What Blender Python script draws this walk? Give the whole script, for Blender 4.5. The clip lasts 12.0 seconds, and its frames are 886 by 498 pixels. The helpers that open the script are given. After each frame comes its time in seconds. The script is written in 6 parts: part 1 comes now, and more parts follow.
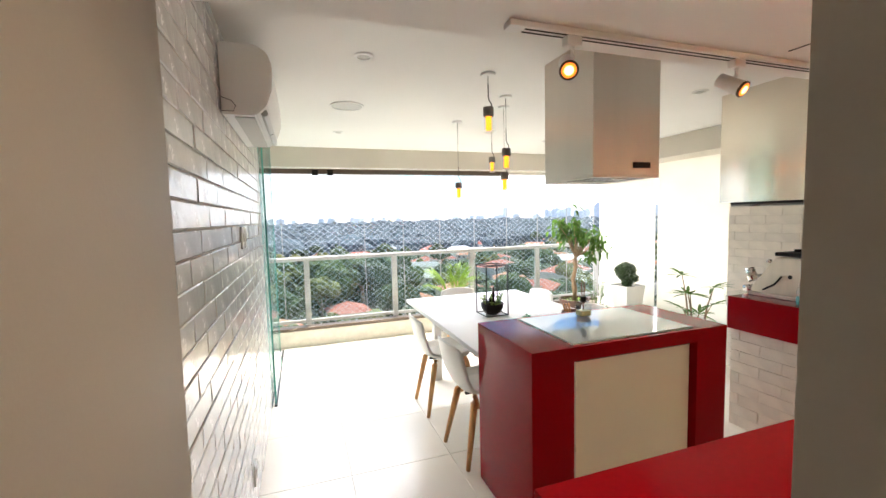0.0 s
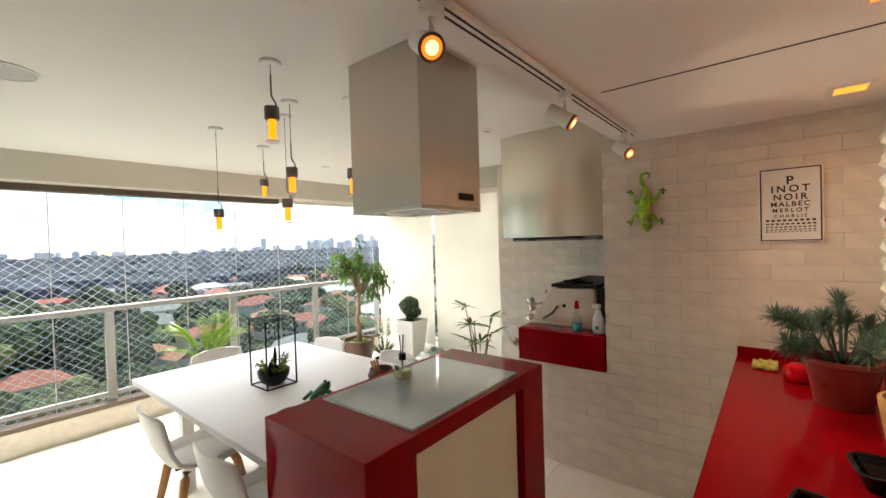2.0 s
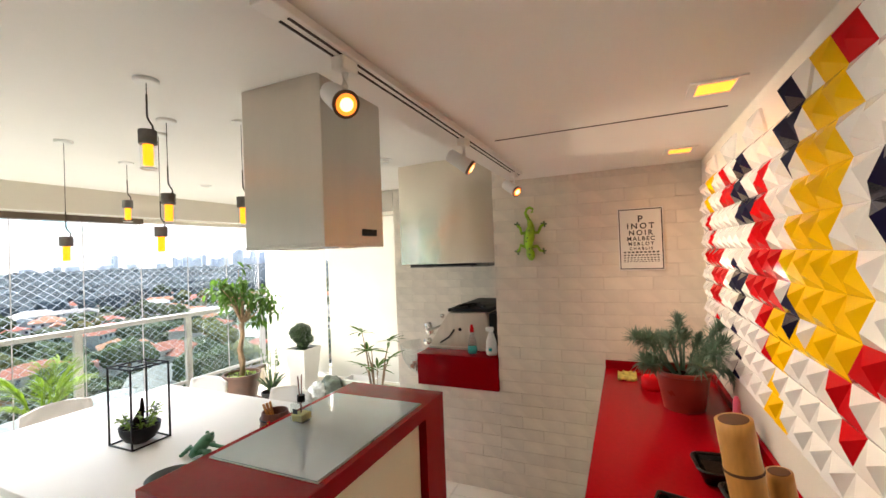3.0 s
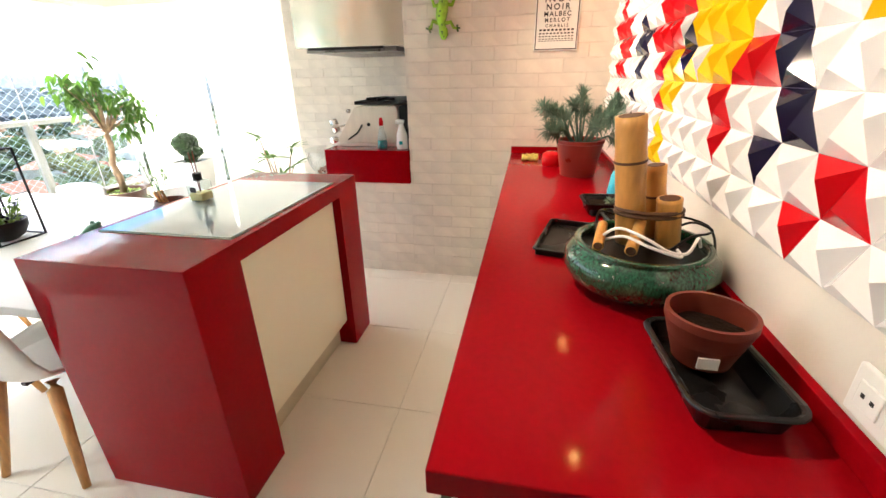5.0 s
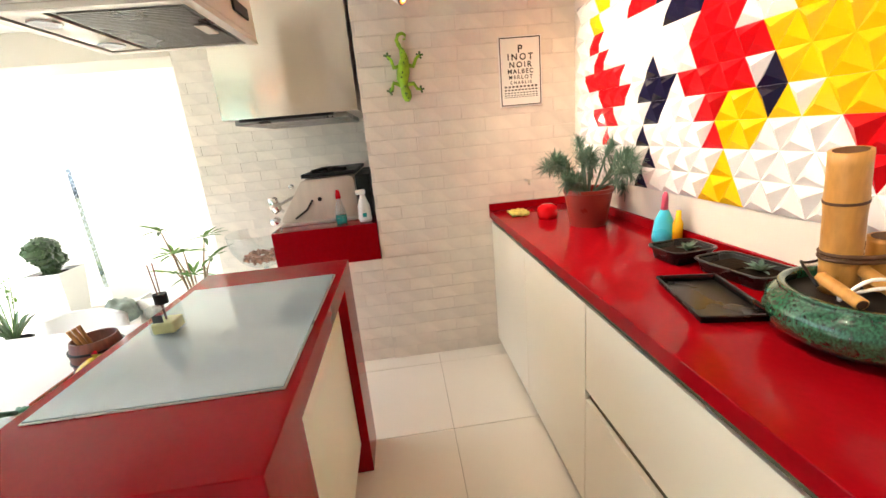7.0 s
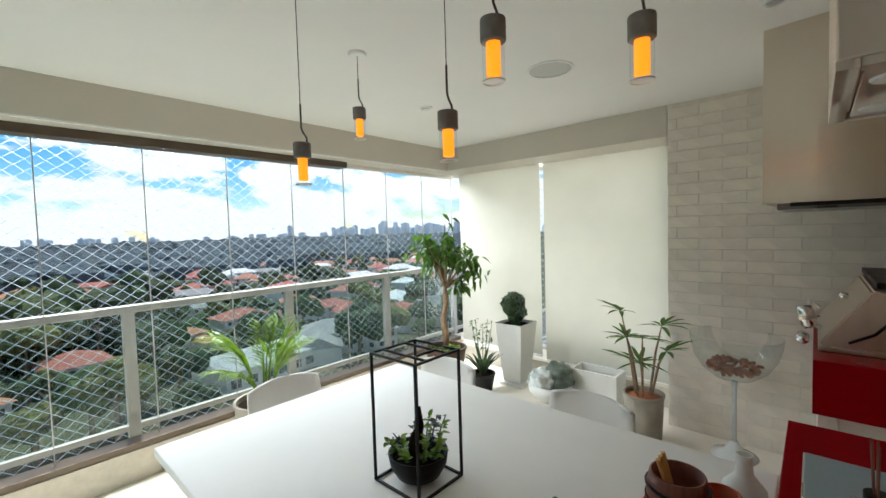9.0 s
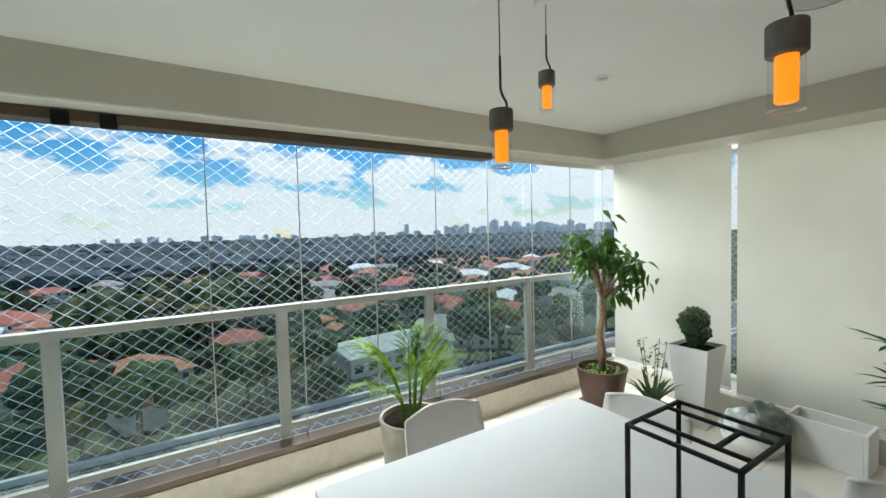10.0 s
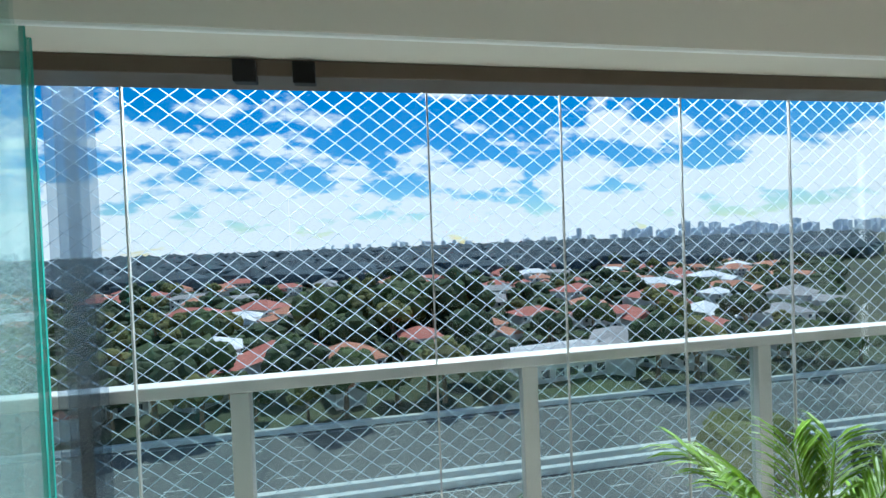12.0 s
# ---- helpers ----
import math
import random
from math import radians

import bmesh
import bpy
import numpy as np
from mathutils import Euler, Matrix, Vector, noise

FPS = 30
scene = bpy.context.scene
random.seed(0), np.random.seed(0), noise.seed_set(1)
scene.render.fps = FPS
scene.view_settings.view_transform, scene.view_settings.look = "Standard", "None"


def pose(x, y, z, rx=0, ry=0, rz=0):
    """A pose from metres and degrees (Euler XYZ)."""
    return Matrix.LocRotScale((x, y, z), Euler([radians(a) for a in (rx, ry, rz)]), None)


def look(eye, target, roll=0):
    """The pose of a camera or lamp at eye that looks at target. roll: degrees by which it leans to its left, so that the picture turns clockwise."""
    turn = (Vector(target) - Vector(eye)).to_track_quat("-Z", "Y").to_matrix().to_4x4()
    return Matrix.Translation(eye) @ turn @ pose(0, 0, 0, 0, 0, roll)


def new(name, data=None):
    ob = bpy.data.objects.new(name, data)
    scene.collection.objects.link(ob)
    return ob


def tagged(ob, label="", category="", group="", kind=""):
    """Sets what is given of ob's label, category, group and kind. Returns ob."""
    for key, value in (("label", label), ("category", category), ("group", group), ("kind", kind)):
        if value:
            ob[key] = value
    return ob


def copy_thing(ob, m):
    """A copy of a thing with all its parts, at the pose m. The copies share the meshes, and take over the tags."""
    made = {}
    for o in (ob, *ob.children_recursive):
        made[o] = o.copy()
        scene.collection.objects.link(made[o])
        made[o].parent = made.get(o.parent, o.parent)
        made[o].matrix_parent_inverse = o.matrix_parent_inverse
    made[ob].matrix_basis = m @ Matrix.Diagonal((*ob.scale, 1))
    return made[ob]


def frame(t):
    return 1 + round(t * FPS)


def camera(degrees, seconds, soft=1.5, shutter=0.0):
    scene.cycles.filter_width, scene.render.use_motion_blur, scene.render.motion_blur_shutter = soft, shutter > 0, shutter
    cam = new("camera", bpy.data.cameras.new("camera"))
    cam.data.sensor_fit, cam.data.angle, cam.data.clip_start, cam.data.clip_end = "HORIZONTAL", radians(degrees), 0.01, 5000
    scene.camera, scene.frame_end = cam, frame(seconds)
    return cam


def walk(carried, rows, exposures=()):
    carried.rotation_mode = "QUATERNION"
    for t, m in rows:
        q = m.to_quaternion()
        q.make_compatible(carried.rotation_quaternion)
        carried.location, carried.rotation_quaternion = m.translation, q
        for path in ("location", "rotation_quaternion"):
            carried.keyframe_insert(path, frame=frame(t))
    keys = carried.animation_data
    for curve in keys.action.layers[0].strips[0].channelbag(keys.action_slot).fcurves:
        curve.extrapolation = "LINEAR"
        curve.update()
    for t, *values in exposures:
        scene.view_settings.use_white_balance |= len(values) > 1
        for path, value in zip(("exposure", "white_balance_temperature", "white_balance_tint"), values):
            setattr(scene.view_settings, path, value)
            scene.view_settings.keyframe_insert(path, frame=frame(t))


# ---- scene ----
cam = camera(94.2, 12.0)
EXPO = [(0, 1.5, 6550, 14), (1.0, 1.05, 6850, 13), (1.5, 0.88, 6850, 13), (2.0, 0.98, 6850, 14), (2.5, 1.2, 6850, 14), (4.5, 2.1, 6350, 13), (5.0, 2.25, 6400, 13), (5.5, 2.45, 6450, 13), (6.0, 2.5, 6450, 13), (6.5, 2.55, 6450, 12), (6.7, 2.45, 6450, 12), (8.3, 1.4, 6450, 9), (9.0, 0.46, 6200, 6), (9.5, 0.22, 6100, 4), (10.5, 0.02, 5950, 3), (12, 0.14, 5450, 0)]
PATH = [
    (0, (0.011, 0.081, 1.573), (0.657, 1.968, 1.419), -1.4),
    (0.5, (0.06, 0.294, 1.557), (0.88, 2.114, 1.425), -1.8),
    (1, (0.122, 0.485, 1.561), (1.173, 2.182, 1.442), -2.1),
    (1.5, (0.169, 0.592, 1.578), (1.482, 2.097, 1.479), -2.0),
    (2, (0.166, 0.693, 1.616), (1.721, 1.949, 1.582), -1.8),
    (2.5, (0.157, 0.728, 1.684), (1.9, 1.706, 1.738), -1.5),
    (2.7, (0.134, 0.726, 1.716), (1.932, 1.597, 1.809), -1.4),
    (4.3, (0.091, 0.717, 1.542), (1.977, 1.187, 1.069), -0.8),
    (4.5, (0.082, 0.723, 1.512), (1.946, 1.17, 0.941), -0.8),
    (5, (0.106, 0.754, 1.438), (1.91, 1.131, 0.66), -1.2),
    (5.5, (0.203, 0.882, 1.362), (1.96, 1.181, 0.453), -2.3),
    (6, (0.305, 1.044, 1.347), (2.073, 1.175, 0.423), -3.6),
    (6.5, (0.36, 1.197, 1.38), (2.215, 1.028, 0.652), -4.1),
    (6.7, (0.372, 1.274, 1.41), (2.259, 1.016, 0.799), -4.4),
    (8.3, (0.556, 1.931, 1.547), (2.353, 2.798, 1.414), -2.4),
    (8.5, (0.573, 2.0, 1.557), (2.283, 3.03, 1.434), -2.0),
    (9, (0.595, 2.214, 1.553), (2.076, 3.555, 1.46), -1.7),
    (9.5, (0.613, 2.483, 1.574), (1.892, 4.018, 1.492), -1.5),
    (10, (0.651, 2.764, 1.567), (1.726, 4.448, 1.482), -1.5),
    (10.5, (0.678, 3.086, 1.581), (1.528, 4.894, 1.486), -1.5),
    (11, (0.649, 3.444, 1.561), (1.262, 5.346, 1.478), -1.7),
    (11.5, (0.552, 3.753, 1.577), (0.99, 5.703, 1.518), -2.1),
    (12, (0.585, 4.012, 1.595), (0.906, 5.986, 1.561), -2.2),
]
walk(cam, [(t, look(eye, target, roll)) for t, eye, target, roll in PATH], EXPO)

# ---- world and large lights ----
world = bpy.data.worlds.new("sky")
scene.world = world
world.use_nodes = True
wn, wl = world.node_tree.nodes, world.node_tree.links
wbg = wn["Background"]
sky = wn.new("ShaderNodeTexSky")
sky.sky_type, sky.sun_disc = "NISHITA", False
sky.dust_density, sky.ozone_density, sky.air_density = 0.1, 3.0, 1.0
SUN_ELEV, SUN_AZ = 60.0, 12.0
SPOT_W = 12.5
sky.sun_elevation, sky.sun_rotation = radians(SUN_ELEV), radians(SUN_AZ)
wtc = wn.new("ShaderNodeTexCoord")
wsep, wdiv, wadd = wn.new("ShaderNodeSeparateXYZ"), wn.new("ShaderNodeVectorMath"), wn.new("ShaderNodeMath")
wl.new(wtc.outputs["Generated"], wsep.inputs[0])
wadd.operation, wadd.inputs[1].default_value = "ADD", 0.5
wl.new(wsep.outputs[2], wadd.inputs[0])
wcomb = wn.new("ShaderNodeCombineXYZ")
for k in range(3):
    wl.new(wadd.outputs[0], wcomb.inputs[k])
wdiv.operation = "DIVIDE"
wl.new(wtc.outputs["Generated"], wdiv.inputs[0])
wl.new(wcomb.outputs[0], wdiv.inputs[1])
wmap = wn.new("ShaderNodeMapping")
wmap.inputs["Scale"].default_value = (0.6, 0.8, 0.9)
wmap.inputs["Location"].default_value = (3.1, 1.7, 0)
wl.new(wdiv.outputs[0], wmap.inputs["Vector"])
wno = wn.new("ShaderNodeTexNoise")
wno.inputs["Scale"].default_value, wno.inputs["Detail"].default_value, wno.inputs["Roughness"].default_value = 8.5, 10, 0.53
wl.new(wmap.outputs[0], wno.inputs["Vector"])
wramp = wn.new("ShaderNodeValToRGB")
wramp.color_ramp.elements[0].position, wramp.color_ramp.elements[1].position = 0.515, 0.585
wlow = wn.new("ShaderNodeMapRange")
wlow.inputs[1].default_value, wlow.inputs[2].default_value = 0.0, 0.22
wlow.inputs[3].default_value, wlow.inputs[4].default_value = 0.2, 0.0
wl.new(wsep.outputs[2], wlow.inputs[0])
wsum = wn.new("ShaderNodeMath")
wl.new(wno.outputs[0], wsum.inputs[0])
wl.new(wlow.outputs[0], wsum.inputs[1])
wl.new(wsum.outputs[0], wramp.inputs[0])
wmix = wn.new("ShaderNodeMix")
wmix.data_type = "RGBA"
wl.new(wramp.outputs[0], wmix.inputs[0])
whs = wn.new("ShaderNodeHueSaturation")
whs.inputs["Saturation"].default_value = 1.5
wl.new(sky.outputs[0], whs.inputs["Color"])
wl.new(whs.outputs[0], wmix.inputs[6])
wmix.inputs[7].default_value = (9.0, 9.2, 9.6, 1)
wl.new(wmix.outputs[2], wbg.inputs[0])
wbg.inputs[1].default_value = 0.09


def lamp(name, kind, energy, m, color=(1, 1, 1), size=None, **more):
    d = bpy.data.lights.new(name, kind)
    d.energy, d.color = energy, color
    if size:
        d.shape, d.size, d.size_y = "RECTANGLE", size[0], size[1]
    ob = new(name, d)
    ob.matrix_world = m
    return ob


sun = lamp("sun", "SUN", 3.0, pose(0, 0, 30, 90 - SUN_ELEV, 0, 180 - SUN_AZ), (1, 0.95, 0.87))
sun.data.angle = radians(0.53)
# added area lamps boost the sky light: behind the blinds, outside above the glass
side_sky = lamp("side_window_light", "AREA", 34, look((4.62, 4.3, 1.3), (0, 4.3, 1.2)), (1, 1, 0.97), (2.3, 1.8))
front_sky = lamp("front_window_light", "AREA", 245, look((1.7, 5.95, 2.5), (1.7, 4.1, 0)), (0.96, 0.98, 1), (5.4, 0.45))

# ---- materials ----


def mat(name, c, rough=0.5, metal=0.0, var=0.08, scale=6.0, bump=0.0, bscale=80.0, rvar=0.08, spec=0.5, per_object=0.0, coat=0.0,
        trans=0.0, stretch=(1, 1, 1), island=0.0, ior=1.45, sheen=0.0):
    m = bpy.data.materials.new(name)
    m.use_nodes = True
    n, l = m.node_tree.nodes, m.node_tree.links
    b = n["Principled BSDF"]
    b.inputs["Roughness"].default_value, b.inputs["Metallic"].default_value = rough, metal
    b.inputs["Specular IOR Level"].default_value, b.inputs["Coat Weight"].default_value = spec, coat
    b.inputs["Transmission Weight"].default_value, b.inputs["IOR"].default_value = trans, ior
    tc = n.new("ShaderNodeTexCoord")
    mp = n.new("ShaderNodeMapping")
    mp.inputs["Scale"].default_value = stretch
    l.new(tc.outputs["Object"], mp.inputs["Vector"])
    big = n.new("ShaderNodeTexNoise")
    big.inputs["Scale"].default_value, big.inputs["Detail"].default_value = scale, 8
    l.new(mp.outputs[0], big.inputs["Vector"])
    mr = n.new("ShaderNodeMapRange")
    mr.inputs[1].default_value, mr.inputs[2].default_value = 0.3, 0.7
    mr.inputs[3].default_value, mr.inputs[4].default_value = 1 - var, 1 + var
    l.new(big.outputs[0], mr.inputs[0])
    value = mr.outputs[0]
    if per_object or island:
        if per_object:
            src = n.new("ShaderNodeObjectInfo").outputs["Random"]
        else:
            src = n.new("ShaderNodeNewGeometry").outputs["Random Per Island"]
        k = per_object or island
        pr = n.new("ShaderNodeMapRange")
        pr.inputs[3].default_value, pr.inputs[4].default_value = 1 - k, 1 + k
        l.new(src, pr.inputs[0])
        mu = n.new("ShaderNodeMath")
        mu.operation = "MULTIPLY"
        l.new(value, mu.inputs[0])
        l.new(pr.outputs[0], mu.inputs[1])
        value = mu.outputs[0]
    vm = n.new("ShaderNodeVectorMath")
    vm.operation = "SCALE"
    vm.inputs[0].default_value = c
    l.new(value, vm.inputs["Scale"])
    l.new(vm.outputs[0], b.inputs["Base Color"])
    if rvar:
        rr = n.new("ShaderNodeMapRange")
        rr.inputs[1].default_value, rr.inputs[2].default_value = 0.3, 0.7
        rr.inputs[3].default_value, rr.inputs[4].default_value = max(0.02, rough - rvar), min(1, rough + rvar)
        l.new(big.outputs[0], rr.inputs[0])
        l.new(rr.outputs[0], b.inputs["Roughness"])
    if bump:
        fine = n.new("ShaderNodeTexNoise")
        fine.inputs["Scale"].default_value, fine.inputs["Detail"].default_value = bscale, 5
        l.new(mp.outputs[0], fine.inputs["Vector"])
        bu = n.new("ShaderNodeBump")
        bu.inputs["Strength"].default_value, bu.inputs["Distance"].default_value = bump, 0.01
        l.new(fine.outputs[0], bu.inputs["Height"])
        l.new(bu.outputs[0], b.inputs["Normal"])
    return m


def glow(name, c, strength):
    m = bpy.data.materials.new(name)
    m.use_nodes = True
    b = m.node_tree.nodes["Principled BSDF"]
    b.inputs["Base Color"].default_value = (*c, 1)
    b.inputs["Emission Color"].default_value, b.inputs["Emission Strength"].default_value = (*c, 1), strength
    return m


def pane(name, tint, gloss=0.08, haze=0.0):
    """Thin clear glass: mostly transparent, with a faint mirror."""
    m = bpy.data.materials.new(name)
    m.use_nodes = True
    n, l = m.node_tree.nodes, m.node_tree.links
    out = n["Material Output"]
    n.remove(n["Principled BSDF"])
    tr, gl, mx, fr = n.new("ShaderNodeBsdfTransparent"), n.new("ShaderNodeBsdfGlossy"), n.new("ShaderNodeMixShader"), n.new("ShaderNodeLayerWeight")
    tr.inputs[0].default_value = (*tint, 1)
    gl.inputs["Roughness"].default_value = 0.01
    pw, ad = n.new("ShaderNodeMath"), n.new("ShaderNodeMath")
    pw.operation, pw.inputs[1].default_value = "POWER", 4.0
    ad.operation, ad.inputs[1].default_value, ad.inputs[2].default_value = "MULTIPLY_ADD", 0.5, gloss * 0.25
    l.new(fr.outputs["Facing"], pw.inputs[0])
    l.new(pw.outputs[0], ad.inputs[0])
    l.new(ad.outputs[0], mx.inputs[0])
    l.new(tr.outputs[0], mx.inputs[1])
    l.new(gl.outputs[0], mx.inputs[2])
    l.new(mx.outputs[0], out.inputs[0])
    if haze:
        # an uneven pale translucent layer mixed over the glass
        ds, m2 = n.new("ShaderNodeBsdfTranslucent"), n.new("ShaderNodeMixShader")
        ds.inputs[0].default_value = (0.8, 0.9, 0.88, 1)
        nz, mr = n.new("ShaderNodeTexNoise"), n.new("ShaderNodeMapRange")
        nz.inputs["Scale"].default_value, nz.inputs["Detail"].default_value = 2.5, 6
        mr.inputs[3].default_value, mr.inputs[4].default_value = haze * 0.4, haze * 1.6
        l.new(nz.outputs[0], mr.inputs[0])
        l.new(mr.outputs[0], m2.inputs[0])
        l.new(mx.outputs[0], m2.inputs[1])
        l.new(ds.outputs[0], m2.inputs[2])
        l.new(m2.outputs[0], out.inputs[0])
    return m


def fabric(name, c, through_share, weave=0.0):
    m = bpy.data.materials.new(name)
    m.use_nodes = True
    n, l = m.node_tree.nodes, m.node_tree.links
    out = n["Material Output"]
    b = n["Principled BSDF"]
    b.inputs["Roughness"].default_value = 0.9
    tl, mx = n.new("ShaderNodeBsdfTranslucent"), n.new("ShaderNodeMixShader")
    tc, wv, mr, vm = n.new("ShaderNodeTexCoord"), n.new("ShaderNodeTexNoise"), n.new("ShaderNodeMapRange"), n.new("ShaderNodeVectorMath")
    wv.inputs["Scale"].default_value = 3
    mr.inputs[3].default_value, mr.inputs[4].default_value = 0.9, 1.05
    vm.operation, vm.inputs[0].default_value = "SCALE", c
    l.new(tc.outputs["Object"], wv.inputs["Vector"])
    l.new(wv.outputs[0], mr.inputs[0])
    l.new(mr.outputs[0], vm.inputs["Scale"])
    l.new(vm.outputs[0], b.inputs["Base Color"])
    l.new(vm.outputs[0], tl.inputs[0])
    mx.inputs[0].default_value = through_share
    l.new(b.outputs[0], mx.inputs[1])
    l.new(tl.outputs[0], mx.inputs[2])
    l.new(mx.outputs[0], out.inputs[0])
    if weave:
        # the open share of the weave, finely uneven
        tp, m2 = n.new("ShaderNodeBsdfTransparent"), n.new("ShaderNodeMixShader")
        m2.inputs[0].default_value = weave
        l.new(mx.outputs[0], m2.inputs[1])
        l.new(tp.outputs[0], m2.inputs[2])
        l.new(m2.outputs[0], out.inputs[0])
    return m


M_PAINT = mat("warm white wall paint", (0.74, 0.69, 0.61), 0.7, var=0.03, scale=2, bump=0.05, bscale=120)
# greige lowered in tone to bring the wall end's brightness down
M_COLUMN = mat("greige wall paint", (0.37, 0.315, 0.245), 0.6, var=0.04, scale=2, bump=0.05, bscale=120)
M_BEAM = mat("greige beam paint", (0.62, 0.57, 0.49), 0.7, var=0.03, scale=2, bump=0.04, bscale=120)
M_CEIL = mat("ceiling paint", (0.84, 0.82, 0.78), 0.8, var=0.02, scale=1.5, bump=0.03, bscale=90)
M_WHITE = mat("white plastic", (0.82, 0.81, 0.78), 0.35, var=0.02)
M_BRICK_W = mat("glazed white brick", (0.74, 0.72, 0.69), 0.22, var=0.06, scale=9, bump=0.25, bscale=14, per_object=0.05, coat=0.3)
M_BRICK_B = mat("beige handmade brick", (0.75, 0.68, 0.59), 0.5, var=0.07, scale=10, bump=0.3, bscale=25, per_object=0.055)
M_GROUT = mat("grey grout", (0.42, 0.38, 0.33), 0.9, var=0.08, scale=30, bump=0.2)
M_GROUT_B = mat("beige grout", (0.7, 0.63, 0.55), 0.9, var=0.08, scale=30, bump=0.2)
M_TILE = mat("cream porcelain tile", (0.8, 0.74, 0.64), 0.28, var=0.015, scale=1.5, rvar=0.0, per_object=0.02)
M_JOINT = mat("tile joint", (0.5, 0.44, 0.36), 0.85, var=0.1)
M_RED = mat("red quartz", (0.28, 0.002, 0.006), 0.09, var=0.06, scale=60, rvar=0.02, spec=0.09)
M_CREAM = mat("cream lacquer", (0.82, 0.76, 0.62), 0.32, var=0.012, scale=3, rvar=0)
M_ALU = mat("satin aluminium", (0.62, 0.6, 0.57), 0.32, 1.0, var=0.05)
M_STEEL = mat("brushed stainless steel", (0.68, 0.62, 0.55), 0.4, 1.0, var=0.06, scale=5, stretch=(1, 1, 0.12), rvar=0.07, bump=0.01, bscale=160)
st_n, st_l = M_STEEL.node_tree.nodes, M_STEEL.node_tree.links
st_t = st_n.new("ShaderNodeTangent")
st_t.direction_type, st_t.axis = "RADIAL", "Z"
st_n["Principled BSDF"].inputs["Anisotropic"].default_value = 0.85
st_l.new(st_t.outputs[0], st_n["Principled BSDF"].inputs["Tangent"])
M_STEEL_P = mat("smooth steel sheet", (0.72, 0.65, 0.55), 0.2, 1.0, var=0.04, scale=4, stretch=(1, 1, 0.1), rvar=0.05)
M_STEEL_D = mat("filter steel", (0.22, 0.2, 0.185), 0.3, 1.0, var=0.1, bump=0.3, bscale=160)
M_BLACK = mat("black plastic", (0.009, 0.0085, 0.008), 0.45, var=0.2, spec=0.3)
M_RAIL = mat("grey painted aluminium", (0.42, 0.41, 0.38), 0.45, 0.3, var=0.05)
M_BRONZE = mat("bronze anodised aluminium", (0.13, 0.1, 0.075), 0.4, 0.6, var=0.1)

M_GLASS = pane("clear glass", (0.97, 0.985, 0.98))
M_GLASS_G = pane("greenish glass", (0.88, 0.95, 0.93))
M_GLASS_T = pane("cyan-tinted glass", (0.92, 1.0, 0.985), 0.6, 0.09)
M_EDGE = mat("green glass edge", (0.05, 0.3, 0.24), 0.15, var=0.1)
M_NET = fabric("white net cord", (0.55, 0.61, 0.67), 0.5)
M_BLIND = fabric("screen blind fabric", (0.66, 0.645, 0.575), 0.44, 0.06)
M_TABLE = mat("white table top", (0.8, 0.79, 0.76), 0.5, var=0.015, rvar=0.03, spec=0.3)
M_SHELL = mat("white chair shell", (0.76, 0.74, 0.7), 0.38, var=0.02)
M_WOOD = mat("light beech wood", (0.6, 0.3, 0.1), 0.42, var=0.2, scale=12, stretch=(6, 6, 0.7), bump=0.08, bscale=60)
M_HOB = mat("white glass hob", (0.38, 0.47, 0.53), 0.05, var=0.01, rvar=0.0, coat=0.5)
M_STONE = mat("pale sill stone", (0.6, 0.55, 0.46), 0.55, var=0.08, scale=20)

# ---- building blocks ----


def world_loc(ob):
    p = Vector((0, 0, 0))
    while ob:
        p += ob.location
        ob = ob.parent
    return p


def part(name, bm, material, parent=None, label="", smooth=False):
    """Links a bmesh in place coordinates as one mesh, under a thing if given."""
    if parent:
        bmesh.ops.translate(bm, verts=bm.verts, vec=-world_loc(parent))
    me = bpy.data.meshes.new(name)
    bm.to_mesh(me)
    bm.free()
    if smooth:
        for p in me.polygons:
            p.use_smooth = True
    me.materials.append(material)
    ob = new(name, me)
    ob.parent = parent
    return tagged(ob, label)


def thing(name, at, label, category, group="", kind=""):
    ob = new(name)
    ob.location = at
    ob.empty_display_size = 0.1
    return tagged(ob, label, category, group, kind)


def box(x0, x1, y0, y1, z0, z1, r=0.0, bm=None, seg=2):
    t = bmesh.new()
    bmesh.ops.create_cube(t, size=1)
    for v in t.verts:
        v.co = Vector(((x0 + x1) / 2 + v.co.x * (x1 - x0), (y0 + y1) / 2 + v.co.y * (y1 - y0), (z0 + z1) / 2 + v.co.z * (z1 - z0)))
    if r:
        bmesh.ops.bevel(t, geom=list(t.edges), offset=r, segments=seg, affect="EDGES", profile=0.5)
    if bm is None:
        return t
    return merge(bm, t)


def merge(bm, t):
    me = bpy.data.meshes.new("tmp")
    t.to_mesh(me)
    t.free()
    bm.from_mesh(me)
    bpy.data.meshes.remove(me)
    return bm


def lathe(profile, at=(0, 0, 0), seg=28, bm=None):
    """Turns a profile of (radius, height) round the upright axis."""
    bm = bm or bmesh.new()
    rings = []
    for r, z in profile:
        if r < 1e-5:
            rings.append([bm.verts.new((at[0], at[1], at[2] + z))])
        else:
            rings.append([bm.verts.new((at[0] + r * math.cos(2 * math.pi * i / seg), at[1] + r * math.sin(2 * math.pi * i / seg), at[2] + z)) for i in range(seg)])
    for a, b in zip(rings, rings[1:]):
        for i in range(seg):
            k = (i + 1) % seg
            q = [a[i % len(a)], a[k % len(a)], b[k % len(b)], b[i % len(b)]]
            q = list(dict.fromkeys(q))
            if len(q) > 2:
                bm.faces.new(q)
    return bm


